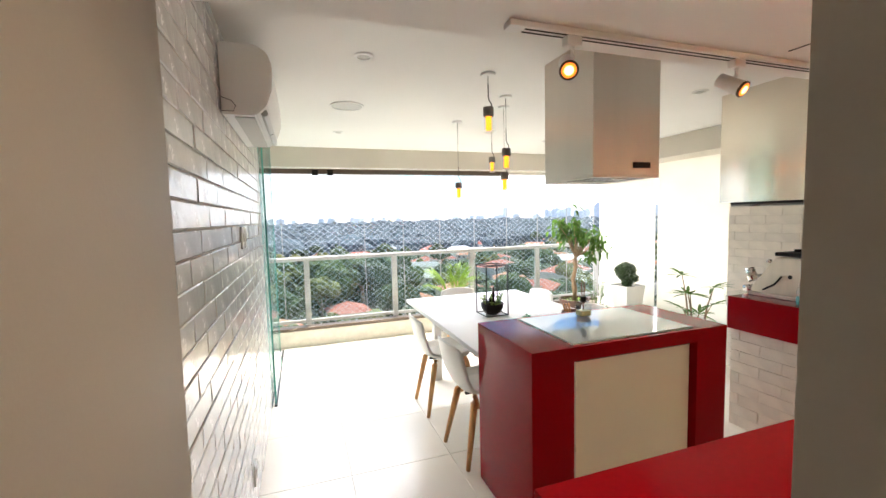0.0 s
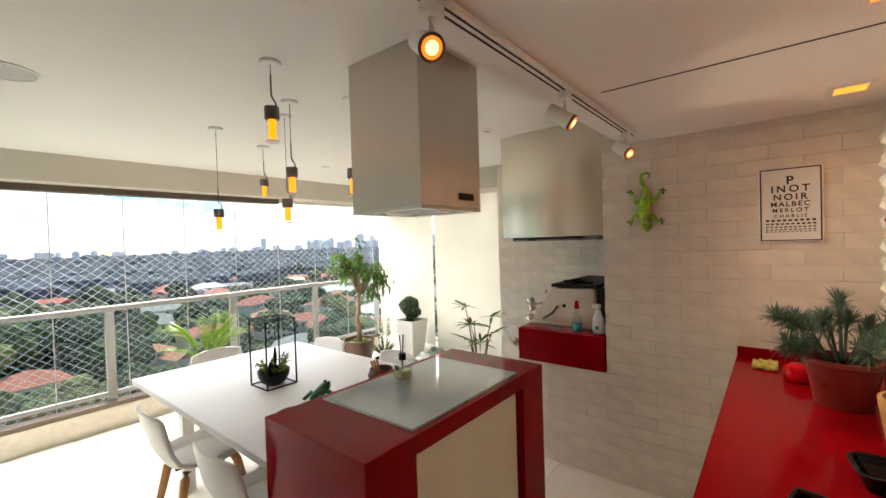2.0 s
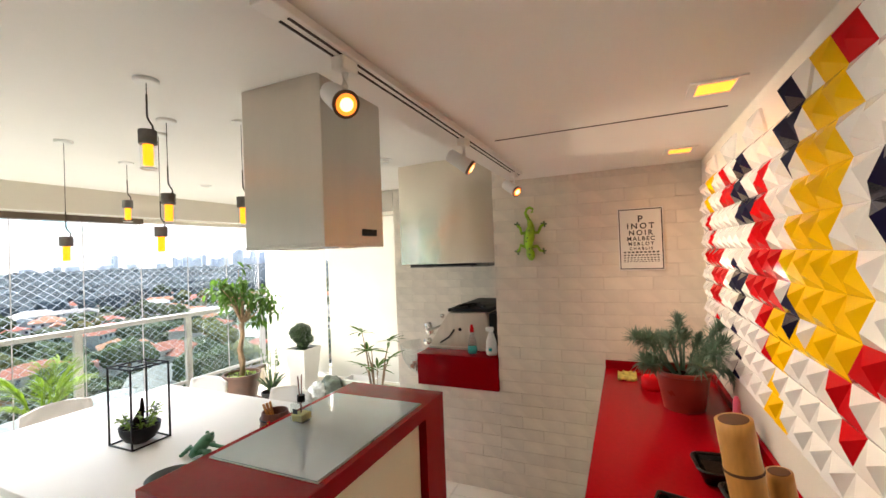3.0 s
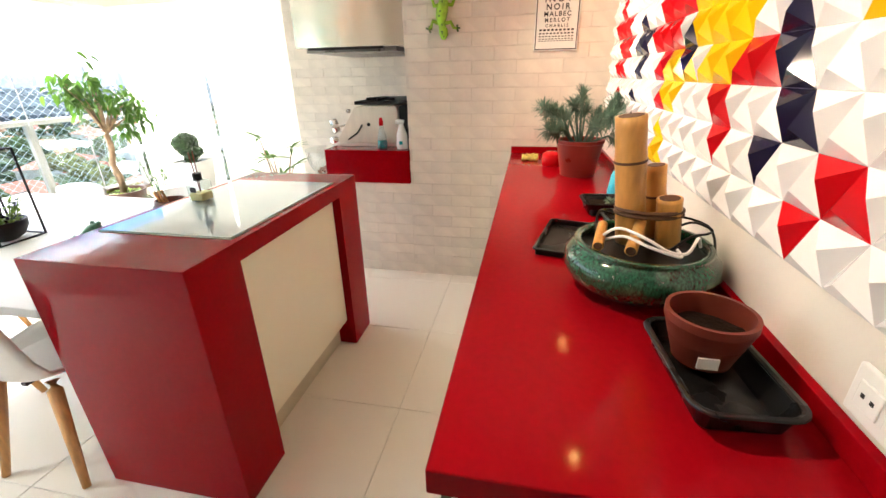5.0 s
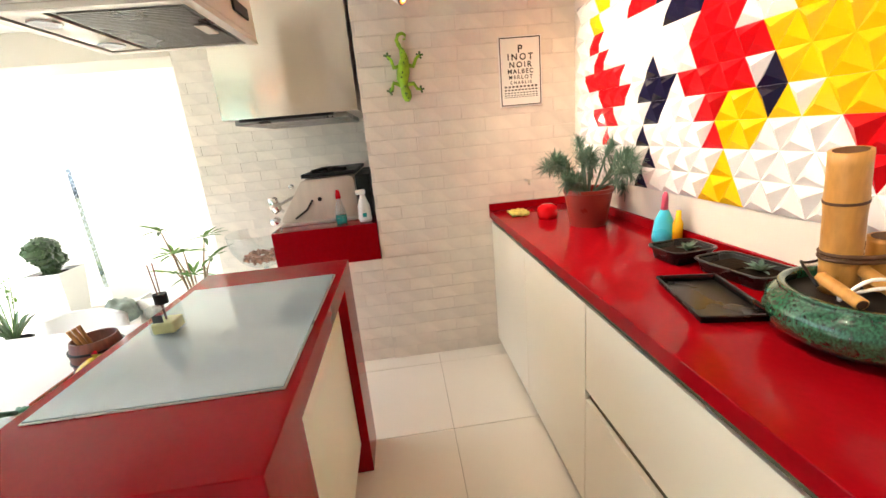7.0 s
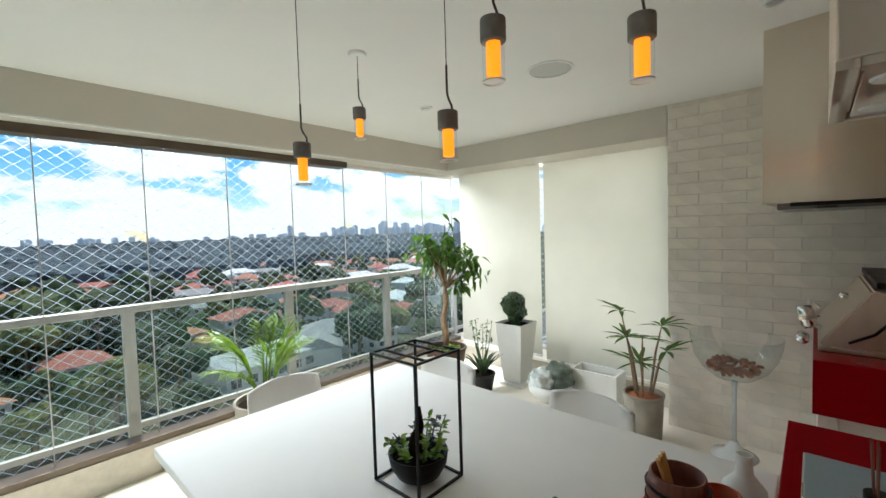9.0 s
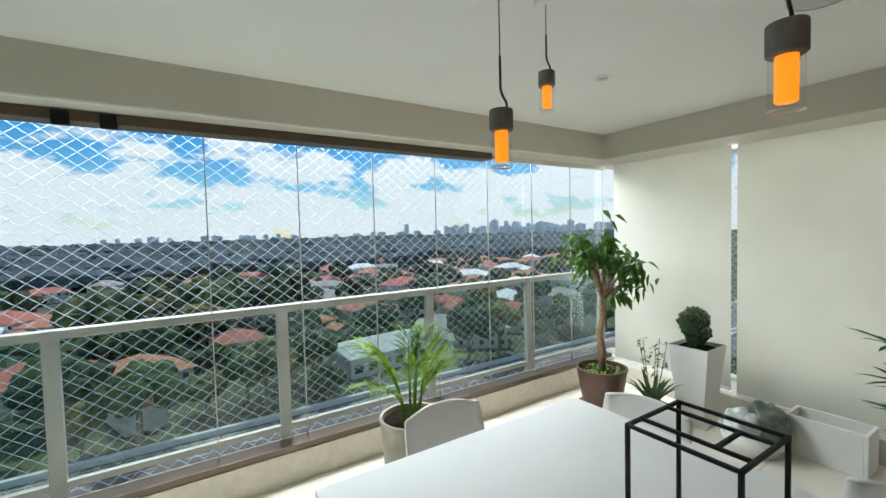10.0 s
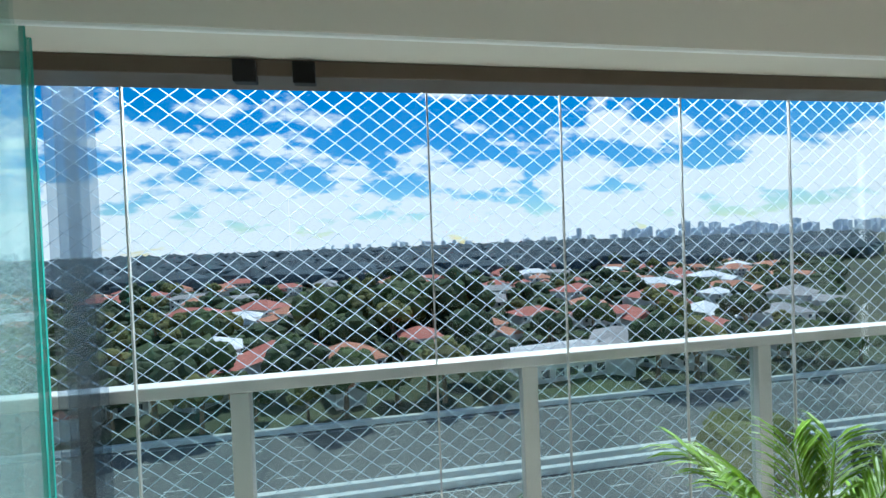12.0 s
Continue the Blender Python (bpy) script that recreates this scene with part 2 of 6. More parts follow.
def tube(points, radii, seg=8, bm=None, cap=True):
    """A round bar along points, with a radius at each."""
    bm = bm or bmesh.new()
    pts = [Vector(p) for p in points]
    if not hasattr(radii, "__len__"):
        radii = [radii] * len(pts)
    rings = []
    for i, p in enumerate(pts):
        d = (pts[min(i + 1, len(pts) - 1)] - pts[max(i - 1, 0)]).normalized()
        u = d.cross(Vector((0, 0, 1)) if abs(d.z) < 0.95 else Vector((1, 0, 0))).normalized()
        w = d.cross(u)
        rings.append([bm.verts.new(p + radii[i] * (math.cos(2 * math.pi * k / seg) * u + math.sin(2 * math.pi * k / seg) * w)) for k in range(seg)])
    for a, b in zip(rings, rings[1:]):
        for k in range(seg):
            bm.faces.new((a[k], a[(k + 1) % seg], b[(k + 1) % seg], b[k]))
    if cap:
        bm.faces.new(rings[0][::-1])
        bm.faces.new(rings[-1])
    return bm


def setting(name, bm, material, label, category):
    return tagged(part(name, bm, material), label, category, "", "structure")


# ---- floor plan ----
X_LW, X_GW, X_NB, X_BL = -0.29, 2.94, 4.05, 4.44      # brick wall, dining-side wall, niche back, blinds
Y_TW, Y_DROP, Y_NI, Y_PI, Y_BULK, Y_GL, Y_RAIL = 0.295, 1.45, 1.576, 3.04, 5.22, 5.52, 5.70
Z_K, Z_C, Z_W = 2.2, 2.43, 2.18
X_W, X_E, Y_S = -1.6, 4.75, -3.0

floor = setting("floor", box(X_W - 0.2, X_E + 0.1, Y_S - 0.2, 5.62, -0.2, -0.006), M_JOINT, "cream porcelain floor with thin grey joints", "floor")
ceil_k = setting("ceiling_kitchen", box(X_W, X_GW, Y_S, Y_DROP, Z_K, Z_K + 0.5), M_CEIL, "lowered plain ceiling over the kitchen strip", "ceiling")
ceil_b = setting("ceiling_balcony", box(X_W, X_E + 0.1, Y_DROP, Y_BULK, Z_C, Z_C + 0.27), M_CEIL, "smooth pale ceiling over the dining balcony", "ceiling")
bulk_n = setting("bulkhead_north", box(X_W, X_E + 0.1, Y_BULK, 5.6, 2.2, Z_C + 0.27, 0.003), M_BEAM, "painted beam above the glazing", "beam")
bulk_e = setting("bulkhead_east", box(X_NB - 0.015, X_E + 0.1, Y_PI + 0.002, Y_BULK, 2.2, Z_C, 0.003), M_BEAM, "painted beam above the blinds", "beam")
slab = setting("slab_above", box(X_W - 0.2, X_E + 0.2, Y_S - 0.2, 6.0, 2.7, 2.9), M_PAINT, "concrete floor slab above the balcony", "slab")
wall_s = setting("wall_south", box(X_W - 0.2, X_GW + 0.2, Y_S - 0.2, Y_S, 0, 2.7), M_PAINT, "plain wall behind the living room", "wall")
wall_w = setting("wall_west", box(X_W - 0.2, X_W, Y_S, 5.6, 0, 2.7), M_PAINT, "plain wall closing the west side", "wall")
wall_lr = setting("wall_living_east", box(X_GW, X_GW + 0.2, Y_S, 0.05, 0, 2.7), M_PAINT, "plain living room wall", "wall")
wall_t = setting("wall_triangle_tiles", box(0.383, X_GW + 0.2, 0.05, Y_TW, 0, 2.2), M_PAINT, "white wall that carries the triangular tiles", "wall")
wall_b = setting("wall_brick_white", box(-0.5, X_LW - 0.005, 1.252, 3.74, 0, Z_C), M_GROUT, "wall clad in glazed white bricks with grey grout", "wall")
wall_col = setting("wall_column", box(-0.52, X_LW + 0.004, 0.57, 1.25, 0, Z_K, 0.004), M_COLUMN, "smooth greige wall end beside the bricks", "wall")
wall_g = setting("wall_brick_beige", box(X_GW + 0.0035, 3.12, Y_TW, Y_NI - 0.0035, 0, Z_C), M_GROUT_B, "wall clad in beige handmade bricks", "wall")
wall_u = setting("wall_under_grill", box(X_GW + 0.0155, X_NB - 0.02, Y_NI - 0.003, 2.2, 0, 0.71), M_GROUT_B, "beige brick plinth below the grill worktop", "wall")
wall_n = setting("wall_niche_back", box(X_NB - 0.0085, X_NB + 0.3, Y_NI - 0.1, Y_PI, 0, Z_C), M_GROUT_B, "pale brick back wall of the grill niche", "wall")
wall_ns = setting("wall_niche_side", box(3.12, X_NB - 0.01, Y_NI - 0.2, Y_NI - 0.004, 0, Z_C), M_GROUT_B, "pale brick side wall of the grill niche", "wall")
wall_e = setting("wall_east", box(X_E, X_E + 0.1, Y_PI, 5.6, 0, 0.2), M_PAINT, "low wall under the side glazing", "wall")

# ---- glazing, railing and net ----
sill_n = setting("sill_north", box(X_W, X_E, 5.43, 5.66, -0.01, 0.2, 0.004), M_STONE, "pale stone kerb under the glazing", "sill")
sill_e = setting("sill_east", box(4.36, X_E, Y_PI, 5.43, -0.01, 0.17, 0.004), M_STONE, "pale stone kerb under the blinds", "sill")

track_top = thing("window_track", (0.6, 5.46, 2.15), "bronze folding-glass head track with black clips", "window track", kind="structure")
part("track", box(X_W, 2.84, 5.40, 5.53, 2.145, 2.199, 0.004), M_BRONZE, track_top)
part("track", box(2.845, X_BL, 5.50, 5.54, 2.165, 2.199, 0.002), M_PAINT, track_top, "pale painted head profile")
for cx in (0.20, 0.38):
    part("clip", box(cx - 0.035, cx + 0.035, 5.385, 5.42, 2.12, 2.19, 0.004), M_BLACK, track_top, "black plastic roller clip")
part("bottom_track", box(X_W, X_BL, 5.438, 5.565, 0.201, 0.24, 0.003), M_BRONZE, track_top)
cassette = thing("rolled_blind", (1.5, 5.3, 2.2), "rolled-up pale fabric blind under the beam", "blind")
part("cassette", box(-1.2, 4.0, 5.225, 5.30, 2.205, 2.25, 0.012), M_PAINT, cassette)
part("bottom_bar", box(-1.2, 4.0, 5.222, 5.236, 2.19, 2.21, 0.004), M_WHITE, cassette)

window_n = thing("window_1", (1.5, Y_GL, 0.2), "frameless clear glass panels in a row", "window", kind="structure")
xs = [-1.25, -0.735, -0.22, 0.29, 0.79, 1.31, 1.83, 2.35, 2.87, 3.39, 3.91, 4.42]
for a, b in zip(xs, xs[1:]):
    g = part("pane", box(a + 0.003, b - 0.003, Y_GL - 0.004, Y_GL + 0.004, 0.225, 2.165), M_GLASS, window_n)
    g.visible_shadow = False
    if abs(b - 0.29) > 0.01:
        part("edge", box(b - 0.003, b + 0.003, Y_GL - 0.005, Y_GL + 0.005, 0.225, 2.165), M_RAIL, window_n, "thin grey joint between panes")
window_e = thing("window_2", (4.68, 4.3, 0.2), "side glazing behind the blinds", "window", kind="structure")
for a, b in ((3.06, 3.7), (3.7, 4.34), (4.34, 4.97), (4.97, 5.5)):
    g = part("pane", box(4.675, 4.685, a + 0.003, b - 0.003, 0.17, 2.2), M_GLASS, window_e)
    g.visible_shadow = False

for y0, y1, z0 in ((3.06, 4.283, 0.165), (4.327, 5.40, 0.2)):
    bl = thing("roller_blind", (X_BL, (y0 + y1) / 2, z0), "lowered translucent cream screen blind", "blind", "side blinds")
    part("fabric", box(X_BL - 0.001, X_BL + 0.001, y0, y1, z0, 2.2), M_BLIND, bl)
    part("bottom_bar", box(X_BL - 0.008, X_BL + 0.008, y0, y1, z0 - 0.012, z0 + 0.012, 0.004), M_WHITE, bl)

# folded glass doors at the west end
for i, (x, y0, y1) in enumerate(((-0.265, 3.78, 4.75), (-0.30, 3.8, 5.25), (-0.335, 3.82, 5.32))):
    gd = thing("glass_door", (x, y0, 0), "tall frameless sliding glass leaf with green edges", "glass door", "folded glass doors")
    g = part("pane", box(x - 0.005, x + 0.005, y0, y1, 0.02, 2.4), M_GLASS_T, gd)
    g.visible_shadow = False
    for ye in (y0, y1):
        part("edge", box(x - 0.006, x + 0.006, ye - 0.003, ye + 0.003, 0.02, 2.4), M_EDGE, gd, "green polished glass edge")
    part("rail", box(x - 0.012, x + 0.012, 3.76, 5.35, 0.0, 0.012), M_BLACK, gd, "dark floor rail")
M_SMOKE = pane("smoky stacked glass", (0.72, 0.76, 0.8), 0.12, 0.012)
for k in range(3):
    gd = thing("parked_glass_leaf", (-0.47, 5.58 + 0.03 * k, 0.2), "parked folding glass leaf at the end of the track", "glass panel", "parked glass leaves")
    g = part("pane", box(-0.49 + 0.01 * k, -0.395 + 0.01 * k, 5.58 + 0.03 * k, 5.588 + 0.03 * k, 0.205, 2.19), M_SMOKE, gd)
    g.visible_shadow = False

railing = thing("railing", (1.5, Y_RAIL, 0.2), "grey aluminium balcony railing with glass infill", "railing", kind="structure")
part("top_rail", box(-3.0, 4.95, Y_RAIL - 0.03, Y_RAIL + 0.04, 1.05, 1.10, 0.006), M_RAIL, railing)
part("bottom_rail", box(-3.0, 4.95, Y_RAIL - 0.02, Y_RAIL + 0.02, 0.24, 0.28, 0.004), M_RAIL, railing)
for px in (-2.28, -1.1, 0.05, 1.21, 2.37, 3.49, 4.62):
    part("post", box(px - 0.035, px + 0.035, Y_RAIL - 0.025, Y_RAIL + 0.025, 0.0, 1.05, 0.004), M_RAIL, railing)
for a, b in zip((-2.28, -1.1, 0.05, 1.21, 2.37, 3.49), (-1.1, 0.05, 1.21, 2.37, 3.49, 4.62)):
    g = part("infill", box(a + 0.04, b - 0.04, Y_RAIL - 0.003, Y_RAIL + 0.003, 0.28, 1.05), M_GLASS_G, railing, "greenish glass infill")
    g.visible_shadow = False


def net(x0, x1, z0, z1, y, pitch, r):
    """Diagonal knotted net as thin square cords."""
    vs, fs = [], []

    def cord(a, b):
        d = (Vector(b) - Vector(a)).normalized()
        u = Vector((0, 1, 0)) * r
        w = d.cross(Vector((0, 1, 0))) * r
        k = len(vs)
        for p in (a, b):
            for o in (u, w, -u, -w):
                vs.append(tuple(Vector(p) + o))
        for i in range(4):
            fs.append((k + i, k + (i + 1) % 4, k + 4 + (i + 1) % 4, k + 4 + i))
    rise = z1 - z0
    run = rise / 0.78
    n = int((x1 - x0 + run) / pitch)
    for i in range(n):
        s = x0 - run + i * pitch
        for lean in (1, -1):
            pts = []
            steps = max(2, int(rise / 0.28))
            for k in range(steps + 1):
                zz = z0 + rise * k / steps
                xx = s + run * k / steps if lean > 0 else s + run - run * k / steps
                xx += 0.006 * noise.noise((xx * 2, zz * 2, 3.1))
                yy = y + 0.012 * noise.noise((xx * 0.9, zz * 0.9, 7))
                if x0 <= xx <= x1:
                    pts.append((xx, yy, zz))
            for a, b in zip(pts, pts[1:]):
                cord(a, b)
    me = bpy.data.meshes.new("safety_net")
    me.from_pydata(vs, [], fs)
    me.materials.append(M_NET)
    return new("safety_net", me)


tagged(net(-2.9, 4.9, 0.1, 2.6, 5.76, 0.095, 0.0015), "white diamond-mesh safety net outside the railing", "safety net", "", "stuff")
side_net = net(3.0, 5.75, 0.1, 2.6, 0.0, 0.095, 0.0015)
side_net.matrix_world = pose(4.93, 0, 0, 0, 0, 90)
tagged(side_net, "white diamond-mesh safety net outside the side glazing", "safety net", "", "stuff")

# ---- island, hood and table ----
island = thing("kitchen_island", (1.57, 1.97, 0), "red quartz cooking island with a cream door", "island")
# seamless mitred surround: an upside-down U drawn out along y
sb = bmesh.new()
u_prof = ((0.965, 0), (1.195, 0), (1.195, 0.88), (1.97, 0.88), (1.97, 0), (2.185, 0), (2.185, 0.95), (0.965, 0.95))
u_front, u_back = [[sb.verts.new((x, y, z)) for x, z in u_prof] for y in (1.67, 2.27)]
sb.faces.new(u_front)
sb.faces.new(u_back[::-1])
for k in range(8):
    sb.faces.new((u_front[k], u_back[k], u_back[(k + 1) % 8], u_front[(k + 1) % 8]))
bmesh.ops.recalc_face_normals(sb, faces=sb.faces)
bmesh.ops.bevel(sb, geom=list(sb.edges), offset=0.003, segments=2, affect="EDGES", profile=0.5)
part("surround", sb, M_RED, island, "red quartz top and sides")
part("body", box(1.196, 1.969, 1.73, 2.26, 0.14, 0.8795), M_CREAM, island)
part("plinth", box(1.196, 1.969, 1.77, 2.24, 0.0, 0.139), mat("beige plinth board", (0.58, 0.52, 0.4), 0.5, var=0.04), island)
idoor = part("door", box(1.22, 1.955, 1.705, 1.7295, 0.165, 0.862, 0.002), M_CREAM, island)
part("edge_profile", box(1.2, 1.219, 1.69, 1.729, 0.15, 0.872, 0.002), M_ALU, idoor, "satin aluminium edge profile")
part("edge_profile", box(1.22, 1.955, 1.7, 1.728, 0.863, 0.874, 0.001), M_BRONZE, idoor, "dark shadow gap profile")
hob = thing("glass_hob", (1.59, 1.965, 0.95), "pale glass induction hob set on the red top", "hob")
part("glass", box(1.21, 1.97, 1.70, 2.228, 0.95, 0.957, 0.002), M_HOB, hob)

part("rim", box(1.206, 1.974, 1.696, 2.232, 0.9501, 0.9535, 0.001), M_ALU, hob, "thin dark edge under the glass")

hood = thing("range_hood", (1.59, 1.985, 1.755), "brushed steel box hood hanging over the island", "range hood")
part("casing", box(1.38, 1.80, 1.775, 2.196, 1.765, Z_C, 0.003), M_STEEL, hood)
for a in ((1.38, 1.80, 1.775, 1.80), (1.38, 1.80, 2.171, 2.196), (1.38, 1.405, 1.8005, 2.1705), (1.775, 1.80, 1.8005, 2.1705)):
    part("rim", box(a[0], a[1], a[2], a[3], 1.752, 1.7645, 0.001), M_STEEL, hood)
lp = part("lamp_panel", box(1.411, 1.769, 2.085, 2.166, 1.755, 1.7645, 0.002), M_STEEL, hood, "steel strip holding two lamps")
for sx in (1.48, 1.70):
    part("lamp_glass", lathe([(0, -0.002), (0.022, -0.002), (0.03, -0.004), (0.032, -0.0003)], (sx, 2.126, 1.755), 20), M_WHITE, lp, "small round lamp glass")
fl = part("filter", box(1.411, 1.769, 1.806, 2.072, 1.756, 1.7645, 0.002), M_STEEL_D, hood, "dark metal mesh grease filter")
for k in range(30):
    part("rib", box(1.425 + k * 0.0114, 1.431 + k * 0.0114, 1.815, 2.063, 1.7535, 1.7558), M_STEEL_D, fl)
part("latch", box(1.555, 1.635, 1.822, 1.85, 1.748, 1.753, 0.002), M_STEEL, fl, "steel filter latch")
part("control_panel", box(1.625, 1.735, 1.768, 1.7745, 1.80, 1.83, 0.002), M_BLACK, hood, "black control strip")

table = thing("dining_table", (1.59, 3.18, 0), "large square-edged white dining table", "table")
part("tabletop", box(0.975, 2.21, 2.29, 4.07, 0.725, 0.76, 0.004), M_TABLE, table)
part("apron", box(1.1, 2.09, 2.42, 3.94, 0.66, 0.7245), M_TABLE, table)
for lx in (1.2, 1.99):
    for ly in (2.55, 3.8):
        part("leg", box(lx - 0.035, lx + 0.035, ly - 0.035, ly + 0.035, 0, 0.66, 0.004), M_TABLE, table)

# ---- worktop with cabinets ----
M_GRIP = mat("champagne aluminium", (0.11, 0.09, 0.05), 0.6, 0.1)
counter = thing("worktop", (1.7, 0.55, 0.9), "glossy red quartz worktop with a low upstand", "worktop")
part("slab", box(0.485, X_GW - 0.002, Y_TW + 0.002, 0.865, 0.905, 0.95, 0.003), M_RED, counter)
part("upstand", box(0.485, X_GW - 0.002, Y_TW + 0.002, Y_TW + 0.02, 0.9505, 0.993, 0.002), M_RED, counter)
part("upstand", box(X_GW - 0.02, X_GW - 0.002, Y_TW + 0.021, 0.865, 0.9505, 0.993, 0.002), M_RED, counter)
for a, b in ((0.49, 1.58), (1.58, 2.25), (2.25, 2.936)):
    cab = thing("base_cabinet", ((a + b) / 2, 0.55, 0.08), "cream lacquered base cabinet with shadow-gap handles", "cabinet", "cabinets under the worktop")
    part("body", box(a + 0.001, b - 0.001, Y_TW + 0.003, 0.83, 0.05, 0.9), M_CREAM, cab)
    if b < 2:
        part("drawer", box(a + 0.002, b - 0.002, 0.8305, 0.852, 0.56, 0.875, 0.002), M_CREAM, cab)
        part("drawer", box(a + 0.002, b - 0.002, 0.8305, 0.852, 0.06, 0.52, 0.002), M_CREAM, cab)
        part("grip_profile", box(a + 0.002, b - 0.002, 0.8305, 0.836, 0.521, 0.559), M_GRIP, cab, "satin aluminium grip profile")
    else:
        part("door", box(a + 0.002, b - 0.002, 0.8305, 0.852, 0.06, 0.875, 0.002), M_CREAM, cab)
    part("grip_profile", box(a + 0.002, b - 0.002, 0.8305, 0.845, 0.877, 0.9), M_GRIP, cab, "satin aluminium grip profile")

# ---- grill niche ----
gshelf = thing("grill_worktop", (3.4, 1.9, 0.717), "thick red quartz worktop carrying the grill", "worktop")
part("front", box(2.93, 2.96, Y_NI + 0.001, 2.217, 0.717, 0.952, 0.003), M_RED, gshelf)
part("slab", box(2.961, X_NB - 0.012, Y_NI + 0.001, 2.217, 0.717, 0.9515), M_RED, gshelf)
ghood = thing("grill_hood", (3.5, 2.0, 1.63), "large brushed steel extractor hood over the grill", "range hood")
part("casing", box(3.062, X_NB - 0.012, Y_NI + 0.03, 2.4, 1.63, Z_C - 0.001, 0.003), M_STEEL, ghood)
# thin front sheet, bowed and slightly buckled
gs = bmesh.new()
sheet = []
for k in range(49):
    u = k / 24 - 1
    sheet.append([gs.verts.new((3.0595 - 0.028 * (1 - u * u) - (0.0035 * math.sin(5.2 * u + 0.6) + 0.0012 * math.sin(11 * u + 2)) * (0.45 + 0.55 * (1 - j / 8)), (Y_NI + 0.03 + 2.4) / 2 + u * (2.4 - Y_NI - 0.03) / 2, 1.63 + j * (Z_C - 0.001 - 1.63) / 8)) for j in range(9)])
for a, b in zip(sheet, sheet[1:]):
    for j in range(8):
        gs.faces.new((a[j], a[j + 1], b[j + 1], b[j]))
bmesh.ops.recalc_face_normals(gs, faces=gs.faces)
part("front_sheet", gs, M_STEEL_P, ghood, "bowed shiny steel front sheet", True)
part("under_lip", box(3.04, 3.075, 1.75, 2.3, 1.612, 1.6295, 0.003), M_BLACK, ghood)
part("inner_pan", box(3.12, 3.98, 1.68, 2.35, 1.6, 1.6295), M_STEEL_D, ghood)

# ---- fixtures on walls and ceilings ----
M_AMBER = glow("amber glass lamp tube", (1.0, 0.26, 0.008), 1.1)
M_BULB = glow("warm bulb", (1.0, 0.5, 0.16), 2.2)
M_REFL = glow("amber reflector", (1.0, 0.2, 0.02), 0.8)
M_DOWN = glow("warm downlight", (1.0, 0.22, 0.02), 1.4)
M_CONC = mat("grey concrete", (0.2, 0.19, 0.175), 0.8, var=0.15, scale=40, bump=0.2, bscale=120)
M_CORD = mat("dark bronze stem", (0.08, 0.065, 0.05), 0.4, 0.7)
M_GREY = mat("light grey plastic", (0.55, 0.54, 0.51), 0.5, var=0.03)
M_DARK = mat("dark seam", (0.06, 0.05, 0.045), 0.8)

track = thing("track_light", (1.7, 1.315, 2.2), "white ceiling track with three swivelling spotlights", "track light")
part("track", box(0.67, 2.66, 1.29, 1.34, 2.178, 2.199, 0.003), M_WHITE, track)
for dy in (-0.011, 0.011):
    part("groove", box(0.73, 2.65, 1.315 + dy - 0.003, 1.315 + dy + 0.003, 2.1755, 2.1778), M_DARK, track, "dark power groove")
for sx, turn in ((0.92, -35), (1.71, 18), (2.545, -28)):
    head = Vector((sx - 0.005, 1.335, 2.088))
    aim = Vector((math.sin(radians(turn)) * 0.75, -0.75, -0.55)).normalized()
    part("adapter", box(sx - 0.03, sx + 0.03, 1.297, 1.333, 2.145, 2.1775, 0.005), M_WHITE, track)
    part("arm", tube([(sx, 1.315, 2.145), (sx, 1.315, 2.115), head], 0.009), M_WHITE, track)
    sp = part("spot_head", tube([head - aim * 0.055, head - aim * 0.05, head + aim * 0.045, head + aim * 0.05], [0.017, 0.027, 0.031, 0.031], 20), M_WHITE, track, smooth=True)
    part("ring", tube([head + aim * 0.048, head + aim * 0.058], [0.031, 0.033], 20), M_BRONZE, sp, "dark front ring")
    part("reflector", tube([head + aim * 0.0585, head + aim * 0.060], [0.025, 0.025], 20), M_REFL, sp, "glowing amber reflector")
    part("bulb", tube([head + aim * 0.0602, head + aim * 0.063], [0.016, 0.014], 20), M_BULB, sp, "glowing warm bulb")
    d = lamp("track_spot", "SPOT", SPOT_W, look(head + aim * 0.075, head + aim * 2), (1, 0.8, 0.58))
    d.data.spot_size, d.data.spot_blend, d.data.shadow_soft_size = radians(122), 1.0, 0.008

for dx, dy in ((1.648, 0.446), (2.579, 0.442)):
    dl = thing("square_downlight", (dx, dy, Z_K), "square recessed downlight with a warm glow", "downlight", "kitchen downlights")
    fr = bmesh.new()
    for a in ((-0.075, 0.075, -0.075, -0.05), (-0.075, 0.075, 0.05, 0.075), (-0.075, -0.05, -0.0495, 0.0495), (0.05, 0.075, -0.0495, 0.0495)):
        box(dx + a[0], dx + a[1], dy + a[2], dy + a[3], Z_K - 0.006, Z_K - 0.0005, 0.001, fr)
    part("frame", fr, M_WHITE, dl)
    d = lamp("downlight_beam", "SPOT", 0.8, look((dx, dy, Z_K - 0.012), (dx, dy, 0)), (1, 0.48, 0.15))
    d.data.spot_size, d.data.spot_blend, d.data.shadow_soft_size = radians(140), 0.8, 0.015
    part("diffuser", box(dx - 0.0495, dx + 0.0495, dy - 0.0495, dy + 0.0495, Z_K - 0.004, Z_K - 0.0005), M_DOWN, dl, "glowing amber diffuser")
seam = setting("ceiling_seam", box(1.878, 1.884, 0.366, 1.231, Z_K - 0.003, Z_K - 0.0004), M_DARK, "thin dark seam in the kitchen ceiling", "seam")

